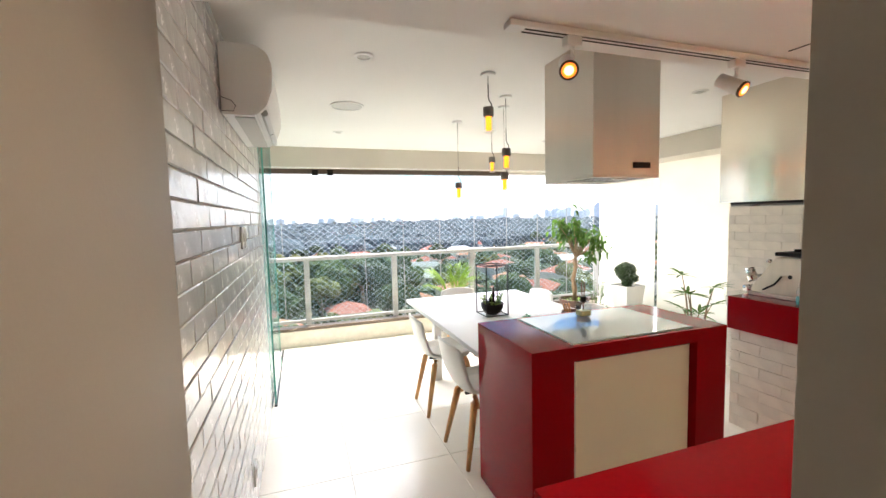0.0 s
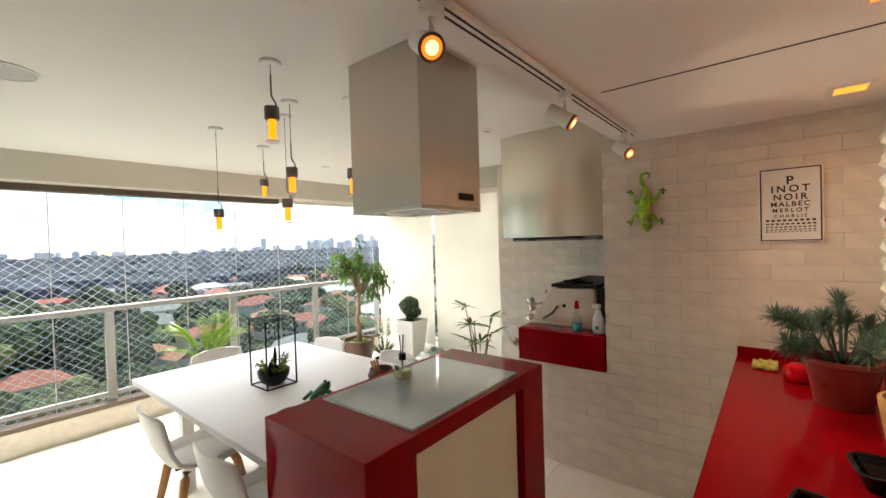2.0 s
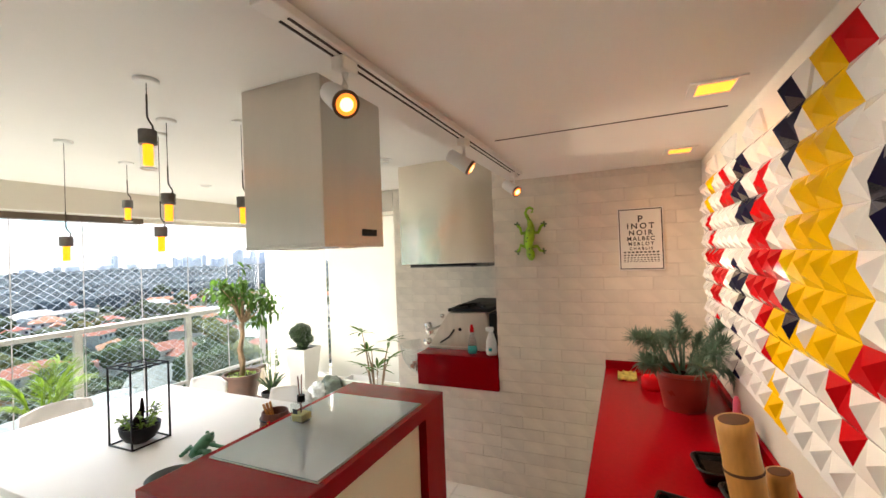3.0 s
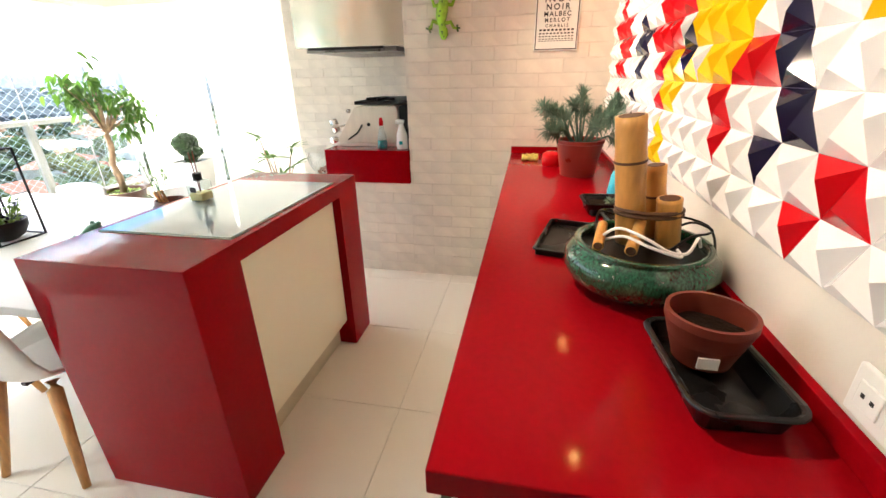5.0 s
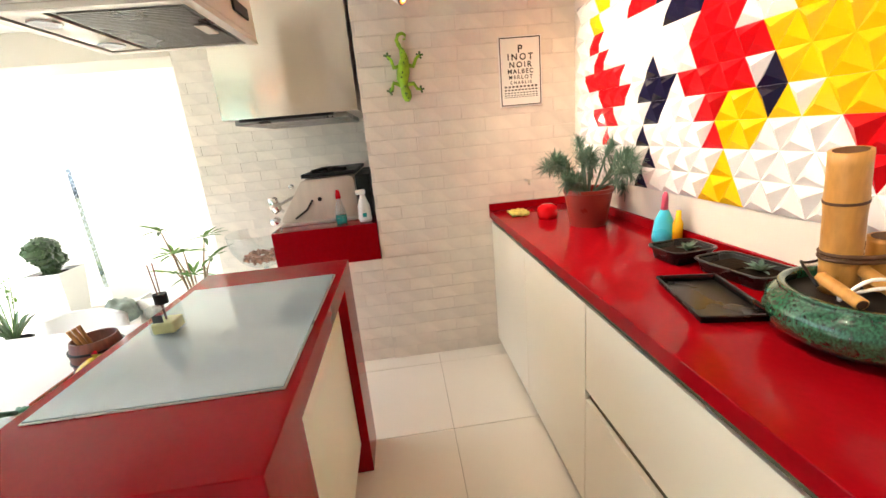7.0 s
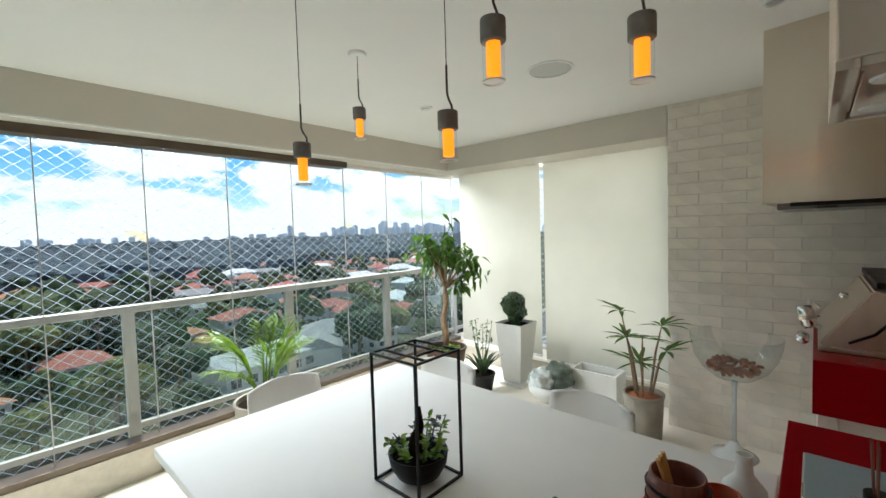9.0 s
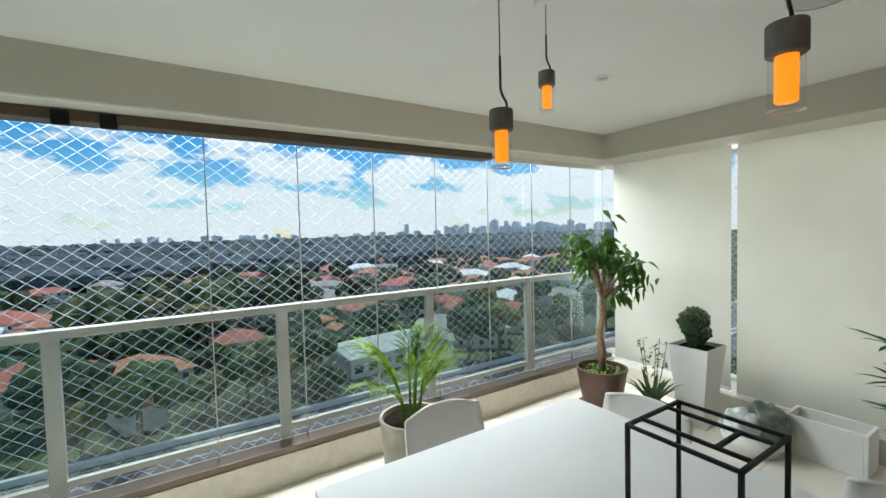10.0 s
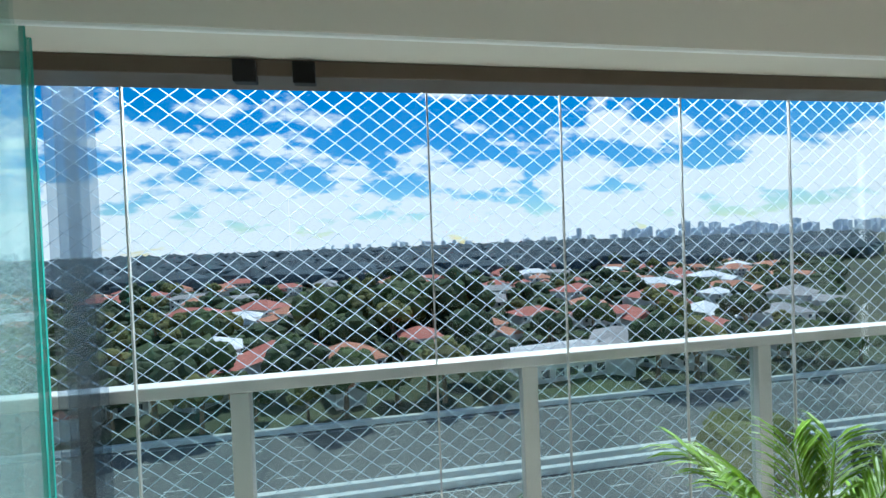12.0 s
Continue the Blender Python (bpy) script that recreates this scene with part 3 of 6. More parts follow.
for sx, sy in ((0.38, 3.32), (2.75, 3.32)):
    sp = thing("ceiling_speaker", (sx, sy, Z_C), "round flush speaker grille in the ceiling", "speaker", "ceiling speakers")
    part("grille", lathe([(0, -0.006), (0.1, -0.006), (0.115, -0.004)], (sx, sy, Z_C), 36), M_GREY, sp)
    part("rim", lathe([(0.115, -0.007), (0.125, -0.006), (0.125, -0.0003)], (sx, sy, Z_C), 36), M_WHITE, sp)
for sx, sy in ((0.365, 2.33), (0.395, 4.294), (2.765, 2.34), (2.751, 4.294)):
    sp = thing("ceiling_downlight", (sx, sy, Z_C), "small round unlit downlight in the ceiling", "downlight", "balcony downlights")
    part("rim", lathe([(0.032, -0.002), (0.036, -0.008), (0.05, -0.006), (0.052, -0.0003)], (sx, sy, Z_C), 24), M_WHITE, sp)
    part("lens", lathe([(0, -0.001), (0.0315, -0.001)], (sx, sy, Z_C), 24), M_GREY, sp)

for px, py, cap in ((1.12, 2.405, 2.231), (1.446, 2.80, 2.06), (1.563, 3.055, 1.915), (1.385, 3.61, 1.885), (1.86, 3.89, 2.165), (1.65, 2.52, 2.04)):
    pd = thing("pendant_lamp", (px, py, Z_C), "slim pendant with concrete cap and amber glass tube", "pendant lamp", "pendants over the table")
    part("canopy", lathe([(0, -0.014), (0.04, -0.014), (0.045, -0.008), (0.045, -0.0003)], (px, py, Z_C), 24), M_WHITE, pd)
    part("cord", tube([(px, py, Z_C - 0.012), (px, py, cap + 0.13)], 0.0016, 6), M_CORD, pd)
    part("stem", tube([(px, py, cap + 0.14), (px, py, cap + 0.055), (px + 0.006, py, cap + 0.04), (px + 0.02, py, cap + 0.022), (px + 0.021, py, cap)], 0.0035, 8), M_CORD, pd)
    part("cap", lathe([(0, 0), (0.0305, 0), (0.0315, -0.003), (0.0315, -0.052), (0.029, -0.055), (0, -0.055)], (px, py, cap), 28), M_CONC, pd, "grey concrete cap", True)
    part("tube", lathe([(0, -0.056), (0.0175, -0.056), (0.0175, -0.134), (0.015, -0.137), (0, -0.137)], (px, py, cap), 20), M_AMBER, pd, "glowing amber inner tube", True)
    gl = part("glass", lathe([(0.027, -0.0555), (0.027, -0.15)], (px, py, cap), 28), M_GLASS, pd, "clear outer glass cylinder", True)
    part("glass_rim", lathe([(0.0258, -0.148), (0.0284, -0.148), (0.0284, -0.152), (0.0258, -0.152), (0.0258, -0.148)], (px, py, cap), 28), M_WHITE, pd, "thick bright glass rim", True)
    gl.visible_shadow = False

AY, AZ = 2.07, 2.035
ac = thing("air_conditioner", (-0.18, 2.5, 2.035), "white split air conditioner mounted above the bricks", "air conditioner")
prof = [(X_LW + 0.004 + u, AZ + w) for u, w in ((0, 0), (0, 0.3), (0.14, 0.3), (0.19, 0.27), (0.208, 0.215), (0.206, 0.12), (0.18, 0.045), (0.135, 0))]
acb = bmesh.new()
ends = [[acb.verts.new((x, y, z)) for x, z in prof] for y in (AY, AY + 0.85)]
acb.faces.new(ends[0])
acb.faces.new(ends[1][::-1])
for i in range(len(prof)):
    k = (i + 1) % len(prof)
    acb.faces.new((ends[0][k], ends[0][i], ends[1][i], ends[1][k]))
bmesh.ops.recalc_face_normals(acb, faces=acb.faces)
bmesh.ops.bevel(acb, geom=list(acb.edges), offset=0.006, segments=2, affect="EDGES")
part("body", acb, M_WHITE, ac)
part("flap", box(X_LW + 0.05, X_LW + 0.13, AY + 0.04, AY + 0.81, AZ - 0.006, AZ + 0.002, 0.002), M_GREY, ac)
part("flap", tube([(X_LW + 0.17, AY + 0.04, AZ + 0.02), (X_LW + 0.17, AY + 0.81, AZ + 0.02)], 0.016), M_ALU, ac, "shiny air outlet louvre")
part("side_seam", tube([(X_LW + 0.006 + u, AY - 0.0005, AZ + w) for u, w in ((0, 0.07), (0.04, 0.055), (0.055, 0.035), (0.045, 0.012), (0, 0.012))], 0.0016, 5), M_DARK, ac)

for oy, oz, n in ((2.48, 1.49, 2), (2.43, 0.22, 1)):
    for k in range(n):
        so = thing("wall_socket", (X_LW, oy + k * 0.1, oz), "white plastic socket plate on the bricks", "socket", "wall sockets")
        part("plate", box(X_LW + 0.001, X_LW + 0.010, oy + k * 0.1 - 0.038, oy + k * 0.1 + 0.038, oz - 0.058, oz + 0.058, 0.003), M_WHITE, so)
        part("insert", box(X_LW + 0.0105, X_LW + 0.013, oy + k * 0.1 - 0.012, oy + k * 0.1 + 0.012, oz - 0.024, oz + 0.024, 0.001), M_GREY, so)

ws = thing("wall_socket", (0.59, Y_TW, 1.04), "white socket plate on the wall above the worktop", "socket", "wall sockets")
part("plate", box(0.53, 0.65, Y_TW + 0.001, Y_TW + 0.010, 1.005, 1.08, 0.003), M_WHITE, ws)
for k in range(2):
    part("insert", box(0.545 + 0.05 * k, 0.585 + 0.05 * k, Y_TW + 0.0105, Y_TW + 0.013, 1.023, 1.062, 0.002), M_WHITE, ws)
    for h in (-0.008, 0.008):
        part("hole", box(0.565 + 0.05 * k + h - 0.003, 0.565 + 0.05 * k + h + 0.003, Y_TW + 0.0131, Y_TW + 0.0138, 1.04, 1.046), M_BLACK, ws)

# wall chart with lettering
M_INK = mat("black print", (0.02, 0.02, 0.022), 0.6)
M_PAPER = mat("white enamel board", (0.8, 0.79, 0.75), 0.35, var=0.02)
chart = thing("eye_chart_sign", (X_GW - 0.006, 0.632, 1.56), "white eye-chart style sign with black wine words", "sign")
part("board", box(X_GW - 0.012, X_GW - 0.003, 0.504, 0.76, 1.56, 1.946, 0.002), M_PAPER, chart)
bd = bmesh.new()
for a in ((0.511, 0.753, 1.567, 1.5725), (0.511, 0.753, 1.9335, 1.939), (0.511, 0.5165, 1.573, 1.933), (0.7475, 0.753, 1.573, 1.933)):
    box(X_GW - 0.0135, X_GW - 0.0121, a[0], a[1], a[2], a[3], 0, bd)
part("border", bd, M_INK, chart, "thin black printed border")


def lettering(text, size, y, z, spacing=1.0):
    cu = bpy.data.curves.new("lettering", "FONT")
    cu.body, cu.size, cu.align_x, cu.space_character, cu.extrude = text, size, "CENTER", spacing, 0.0004
    cu.offset = 0.022 * size
    tmp = new("lettering", cu)
    bpy.context.view_layer.update()
    me = bpy.data.meshes.new_from_object(tmp)
    bpy.data.objects.remove(tmp)
    m = Matrix.Translation((X_GW - 0.0128, y, z)) @ Matrix(((0, 0, -1, 0), (-1, 0, 0, 0), (0, 1, 0, 0), (0, 0, 0, 1)))
    me.transform(m)
    me.transform(Matrix.Translation(-world_loc(chart)))
    me.materials.append(M_INK)
    ob = new("lettering", me)
    ob.parent = chart


for text, size, z, sp in (("P", 0.058, 1.857, 1.0), ("INOT", 0.049, 1.817, 1.45), ("NOIR", 0.044, 1.777, 1.4), ("MALBEC", 0.035, 1.744, 1.3), ("MERLOT", 0.029, 1.714, 1.45), ("CHABLIS", 0.023, 1.687, 1.6)):
    lettering(text, size, 0.632, z, sp)
for k, (z, n, h) in enumerate(((1.667, 9, 0.010), (1.65, 10, 0.008), (1.635, 11, 0.006), (1.622, 11, 0.005), (1.612, 12, 0.004))):
    row = bmesh.new()
    for i in range(n):
        yy = 0.632 + (i - (n - 1) / 2) * 0.205 / n
        box(X_GW - 0.0134, X_GW - 0.0121, yy - 0.062 / n, yy + 0.062 / n, z, z + h, 0, row)
    part("small_print", row, M_INK, chart)

# green gecko
M_GECKO = mat("lime green painted metal", (0.26, 0.5, 0.02), 0.4, var=0.35, scale=25)
M_GECKO_D = mat("dark green speckle", (0.05, 0.13, 0.02), 0.5)
gk = thing("gecko_ornament", (X_GW - 0.03, 1.31, 1.82), "lime green gecko ornament climbing the brick wall", "ornament")
gx = X_GW - 0.028
spine = [(1.308, 1.64), (1.306, 1.665), (1.31, 1.69), (1.318, 1.72), (1.322, 1.76), (1.315, 1.80), (1.306, 1.84), (1.302, 1.87), (1.31, 1.905), (1.325, 1.94), (1.335, 1.965), (1.325, 1.99), (1.30, 1.998), (1.282, 1.985), (1.285, 1.968), (1.298, 1.965)]
rad = [0.012, 0.027, 0.029, 0.022, 0.034, 0.038, 0.031, 0.023, 0.017, 0.013, 0.011, 0.01, 0.009, 0.008, 0.006, 0.005]
part("body", tube([(gx, y, z) for y, z in spine], rad, 12), M_GECKO, gk, smooth=True)
for sgn, pts in ((1, ((1.33, 1.73), (1.375, 1.745), (1.385, 1.715), (1.4, 1.70))), (-1, ((1.305, 1.73), (1.262, 1.735), (1.245, 1.705), (1.225, 1.70))),
                 (1, ((1.32, 1.83), (1.365, 1.825), (1.375, 1.865), (1.395, 1.885))), (-1, ((1.295, 1.835), (1.255, 1.825), (1.235, 1.865), (1.215, 1.88)))):
    lg = part("leg", tube([(gx, y, z) for y, z in pts], [0.013, 0.011, 0.009, 0.007], 8), M_GECKO, gk, smooth=True)
    ty, tz = pts[-1]
    for k in range(4):
        a = k * 1.3 + 0.4
        part("toe", tube([(gx, ty, tz), (gx + 0.004, ty + 0.02 * math.cos(a), tz + 0.02 * math.sin(a))], [0.005, 0.006], 6), M_GECKO_D, lg, "dark green toe")
rs = random.Random(4)
for k in range(16):
    y, z = spine[1 + k % 8]
    t = lathe([(0, 0), (0.005, 0.001), (0, 0.002)], (0, 0, 0), 8)
    bmesh.ops.rotate(t, verts=t.verts, matrix=Matrix.Rotation(radians(-90), 3, "Y"))
    bmesh.ops.translate(t, verts=t.verts, vec=(gx - rad[1 + k % 8] * 0.96, y + rs.uniform(-0.008, 0.008), z + rs.uniform(-0.012, 0.012)))
    part("speckle", t, M_GECKO_D, gk)

# ---- triangular relief tiles ----
T_COL = {".": mat("white glazed tile", (0.8, 0.79, 0.77), 0.2, var=0.015, per_object=0.02), "R": mat("red glazed tile", (0.55, 0.006, 0.01), 0.15, var=0.03, spec=0.2),
         "Y": mat("yellow glazed tile", (0.85, 0.52, 0.003), 0.18, var=0.03, spec=0.25), "N": mat("navy glazed tile", (0.01, 0.009, 0.032), 0.12, var=0.05, spec=0.25)}
# coloured runs of each row from the bottom: colour, first and last place along the wall
RUNS = (
    (("R", 6, 6), ("Y", 21, 23), ("N", 31, 31)),
    (("R", 4, 5), ("N", 9, 9), ("R", 13, 13), ("Y", 22, 22), ("N", 30, 30)),
    (("N", 7, 8), ("R", 13, 14), ("Y", 20, 22), ("R", 23, 23), ("N", 31, 31), ("R", 37, 37)),
    (("N", 8, 9), ("R", 10, 12), ("Y", 13, 16), ("Y", 18, 18), ("N", 19, 19), ("Y", 20, 22), ("R", 23, 24), ("N", 29, 30), ("R", 36, 39)),
    (("Y", 5, 5), ("N", 9, 9), ("Y", 12, 18), ("N", 19, 19), ("R", 21, 26), ("N", 28, 31), ("R", 34, 38)),
    (("Y", 12, 19), ("R", 20, 25), ("N", 30, 30), ("R", 35, 41)),
    (("N", 10, 10), ("Y", 14, 18), ("R", 22, 25), ("R", 38, 39)),
    (("N", 8, 10), ("Y", 13, 17), ("R", 22, 24), ("N", 25, 28), ("R", 39, 40)),
    (("Y", 13, 16), ("N", 18, 18), ("R", 22, 23), ("N", 27, 29), ("R", 30, 33), ("Y", 39, 40)),
    (("Y", 12, 15), ("N", 17, 19), ("N", 26, 28), ("R", 32, 33), ("Y", 37, 39)),
    (("R", 11, 12), ("Y", 13, 14), ("N", 17, 18)),
)
TE, TH, TX, TZ = 0.1065, 0.0925, 0.549, 1.128
tri_mesh = {}
for key, m in T_COL.items():
    for up in (True, False):
        bm = bmesh.new()
        w, hh = TE / 2 - 0.0003, TH / 2 - 0.0003
        s = 1 if up else -1
        base = [(-w, 0, -s * hh), (w, 0, -s * hh), (0, 0, s * hh)]
        v0 = [bm.verts.new(p) for p in base]
        v1 = [bm.verts.new((p[0], 0.008, p[2])) for p in base]
        top = bm.verts.new((0, 0.034, -s * hh * 0.33))
        for i in range(3):
            k = (i + 1) % 3
            bm.faces.new((v0[i], v0[k], v1[k], v1[i]))
            bm.faces.new((v1[i], v1[k], top))
        bmesh.ops.recalc_face_normals(bm, faces=bm.faces)
        me = bpy.data.meshes.new("tile")
        bm.to_mesh(me)
        bm.free()
        me.materials.append(m)
        tri_mesh[key, up] = me
count, far_tiles = 0, {}
for j in range(44):
    for k, runs in enumerate(RUNS):
        xc, key = TX + j * TE / 2, "."
        for colour, first, last in runs:
            if first <= j <= last:
                key = colour
        # the top row is only partly laid
        if xc > X_GW - 0.06 or (k == 10 and key == "." and j % 7 not in (2, 3, 4)):
            continue
        up, at = (j + k) % 2 == 1, (xc, Y_TW, TZ + TH * (k + 0.5))
        if count < 300:
            ob = new("tile", tri_mesh[key, up])
            ob.parent = wall_t
            ob.location = at
            count += 1
        else:
            far_tiles.setdefault(key, []).append((up, at))
for key, rows in far_tiles.items():
    bm = bmesh.new()
    for up, at in rows:
        n0 = len(bm.verts)
        bm.from_mesh(tri_mesh[key, up])
        bm.verts.ensure_lookup_table()
        for v in bm.verts[n0:]:
            v.co += Vector(at)
    tagged(part("tile_field", bm, T_COL[key], wall_t), kind="stuff")

# ---- chairs ----


def dining_chair():
    """A moulded shell chair facing +x, centred on its seat."""
    ch = thing("dining_chair", (0, 0, 0), "white moulded shell chair on splayed beech legs", "chair", "chairs round the table")
    prof = [(0.225, 0.425, 0.19), (0.20, 0.447, 0.215), (0.12, 0.448, 0.235), (0.0, 0.435, 0.24), (-0.12, 0.437, 0.235), (-0.185, 0.468, 0.235), (-0.225, 0.54, 0.235),
            (-0.25, 0.62, 0.23), (-0.272, 0.70, 0.226), (-0.287, 0.755, 0.222), (-0.292, 0.775, 0.213), (-0.295, 0.786, 0.19)]
    bm = bmesh.new()
    nu = 12
    grid = []
    for i, (f, z, w) in enumerate(prof):
        row = []
        back = max(0.0, (i - 4) / 6)
        for k in range(nu + 1):
            u = -1 + 2 * k / nu
            lift = (1 - back) * 0.055 * abs(u) ** 3 * (1 if i > 0 else 0.3)
            wrap = back * 0.045 * u * u
            drop = back * 0.008 * abs(u) ** 6
            row.append(bm.verts.new((f + wrap, 0.88 * w * u, z + lift - drop)))
        grid.append(row)
    for a, b in zip(grid, grid[1:]):
        for k in range(nu):
            bm.faces.new((a[k], a[k + 1], b[k + 1], b[k]))
    bmesh.ops.recalc_face_normals(bm, faces=bm.faces)
    bmesh.ops.solidify(bm, geom=list(bm.faces), thickness=0.012)
    part("shell", bm, M_SHELL, ch, smooth=True)
    part("cushion", lathe([(0, 0.022), (0.1, 0.022), (0.17, 0.016), (0.19, 0.004), (0.17, -0.006), (0, -0.008)], (0.02, 0, 0.447), 32), M_SHELL, ch, "white padded seat cushion", True)
    for sx in (1, -1):
        for sy in (1, -1):
            part("leg", tube([(0.12 * sx, 0.11 * sy, 0.43), (0.135 * sx, 0.125 * sy, 0.40), (0.215 * sx, 0.185 * sy, 0.004)], [0.023, 0.024, 0.014], 12), M_WOOD, ch, smooth=True)
    part("under_frame", box(-0.14, 0.14, -0.012, 0.012, 0.405, 0.42, 0.003), M_BLACK, ch)
    part("under_frame", box(-0.012, 0.012, -0.13, 0.13, 0.39, 0.4045, 0.003), M_BLACK, ch)
    return ch


chair = dining_chair()
chair.location = (1.10, 3.27, 0)
copy_thing(chair, pose(1.12, 2.54, 0, 0, 0, 3))
copy_thing(chair, pose(2.13, 2.97, 0, 0, 0, 178))
copy_thing(chair, pose(2.13, 3.80, 0, 0, 0, 184))
copy_thing(chair, pose(1.61, 4.06, 0, 0, 0, -92))

# ---- plants ----


def leafmat(name, c, share):
    """A glossy leaf that lets some light through."""
    m = mat(name, c, 0.4, var=0.3, scale=8, island=0.35)
    n, l = m.node_tree.nodes, m.node_tree.links
    b, out = n["Principled BSDF"], n["Material Output"]
    tl, mx = n.new("ShaderNodeBsdfTranslucent"), n.new("ShaderNodeMixShader")
    tl.inputs[0].default_value = (c[0] * 1.6, c[1] * 1.5, c[2], 1)
    mx.inputs[0].default_value = share
    l.new(b.outputs[0], mx.inputs[1])
    l.new(tl.outputs[0], mx.inputs[2])
    l.new(mx.outputs[0], out.inputs[0])
    return m


M_CLAY = mat("brown clay pot", (0.14, 0.024, 0.012), 0.5, var=0.15, scale=14)
M_LEAF = leafmat("ficus leaf", (0.055, 0.125, 0.018), 0.35)
M_LEAF_Y = leafmat("palm leaf", (0.12, 0.215, 0.012), 0.32)
M_LEAF_D = mat("dark crested leaf", (0.028, 0.06, 0.018), 0.5, var=0.35, scale=30, island=0.3, bump=0.4, bscale=60)
M_LEAF_B = leafmat("blue green needle leaf", (0.11, 0.2, 0.17), 0.3)
M_BARK = mat("pale bark", (0.24, 0.16, 0.09), 0.8, var=0.3, scale=30, bump=0.5, bscale=70)
M_SOIL = mat("potting soil", (0.014, 0.008, 0.005), 0.95, spec=0.12, var=0.5, scale=60, bump=0.6, bscale=120)
M_TERRA = mat("terracotta", (0.4, 0.12, 0.045), 0.7, var=0.15, scale=14, bump=0.1)
M_POT_B = mat("brown pot", (0.075, 0.035, 0.022), 0.5, var=0.25, scale=10)
M_POT_G = mat("grey stone pot", (0.3, 0.27, 0.22), 0.75, var=0.25, scale=7, bump=0.25, bscale=40)
M_POT_W = mat("white fibre pot", (0.75, 0.74, 0.7), 0.45, var=0.04, scale=5)


def pot(name, at, r_base, r_top, h, material, label, saucer=False, soil=True, lip=0.006):
    p = thing(name, at, label, "plant")
    t = min(0.012, r_top * 0.07)
    part("pot", lathe([(0, 0.012), (r_base, 0.012), (r_base, 0.015), (r_top, h - 0.02), (r_top + lip, h - 0.015), (r_top + lip, h), (r_top - t, h), (r_top - t - 0.004, h - 0.05)], at, 72), material, p, smooth=False)
    if saucer:
        part("saucer", lathe([(0, 0), (r_base + 0.05, 0), (r_base + 0.07, 0.03), (r_base + 0.055, 0.03), (r_base + 0.03, 0.0115), (0, 0.0115)], at, 36), material, p)
    if soil:
        s = lathe([(0, h - 0.032), (r_top * 0.5, h - 0.034), (r_top - t - 0.002, h - 0.038)], at, 28)
        for v in s.verts:
            v.co.z += 0.008 * noise.noise(v.co * 30)
        part("soil", s, M_SOIL, p, "dark potting soil")
    return p


def leaf(bm, base, direction, length, width, droop=0.3, fold=0.15, roll=0.0):
    """One pointed leaf blade of six faces, folded on its midrib."""
    d = Vector(direction).normalized()
    side = d.cross(Vector((0, 0, 1)))
    side = side.normalized() if side.length > 0.01 else Vector((1, 0, 0))
    side = Matrix.Rotation(roll, 3, d) @ side
    up = side.cross(d)
    mids, lefts, rights = [], [], []
    for k, w in ((0, 0.08), (0.35, 1.0), (0.7, 0.75), (1, 0.0)):
        c = Vector(base) + d * length * k + Vector((0, 0, -droop * length * k * k))
        mids.append(bm.verts.new(c))
        if 0 < k < 1:
            lefts.append(bm.verts.new(c + side * width / 2 * w + up * fold * width * w))
            rights.append(bm.verts.new(c - side * width / 2 * w + up * fold * width * w))
    bm.faces.new((mids[0], mids[1], lefts[0]))
    bm.faces.new((mids[0], rights[0], mids[1]))
    bm.faces.new((mids[1], mids[2], lefts[1], lefts[0]))
    bm.faces.new((mids[1], rights[0], rights[1], mids[2]))
    bm.faces.new((mids[2], mids[3], lefts[1]))
    bm.faces.new((mids[2], rights[1], mids[3]))


rp = random.Random(11)
# ficus tree
fx, fy = 3.66, 4.99
ficus = pot("ficus_tree", (fx, fy, 0), 0.15, 0.205, 0.37, M_POT_B, "small ficus tree with twisted trunk in a brown pot", True)
part("trunk", tube([(fx, fy, 0.33), (fx + 0.02, fy, 0.5), (fx - 0.015, fy + 0.01, 0.65), (fx + 0.03, fy, 0.82), (fx + 0.02, fy, 0.98)], [0.034, 0.028, 0.03, 0.024, 0.02], 9), M_BARK, ficus, smooth=True)
part("trunk", tube([(fx + 0.03, fy + 0.02, 0.33), (fx - 0.01, fy + 0.02, 0.55), (fx + 0.03, fy + 0.02, 0.72), (fx + 0.0, fy, 0.95)], [0.02, 0.018, 0.018, 0.014], 8), M_BARK, ficus, smooth=True)
crown = bmesh.new()
for i in range(15):
    a = i * 2.4
    tip = Vector((fx + 0.08 + 0.42 * math.cos(a) * rp.uniform(0.45, 1.05), fy + 0.3 * math.sin(a) * rp.uniform(0.4, 1), rp.uniform(1.08, 1.5) - 0.14 * math.cos(a)))
    mid = Vector((fx + 0.02, fy, 0.98)).lerp(tip, 0.5) + Vector((0, 0, 0.06))
    part("limb", tube([(fx + 0.02, fy, 0.95), mid, tip], [0.012, 0.007, 0.003], 6), M_BARK, ficus)
    for k in range(27):
        f = rp.uniform(0.4, 1.1)
        p = (mid.lerp(tip, (f - 0.35) / 0.7) if f > 0.35 else mid) + Vector((rp.gauss(0, 0.042), rp.gauss(0, 0.042), rp.gauss(0, 0.04)))
        leaf(crown, p, (rp.uniform(-1, 1), rp.uniform(-1, 1), rp.uniform(-1.1, 0.1)), rp.uniform(0.07, 0.11), rp.uniform(0.036, 0.052), 0.4, 0.15, rp.uniform(-1, 1))
part("crown", crown, M_LEAF, ficus)
moss = bmesh.new()
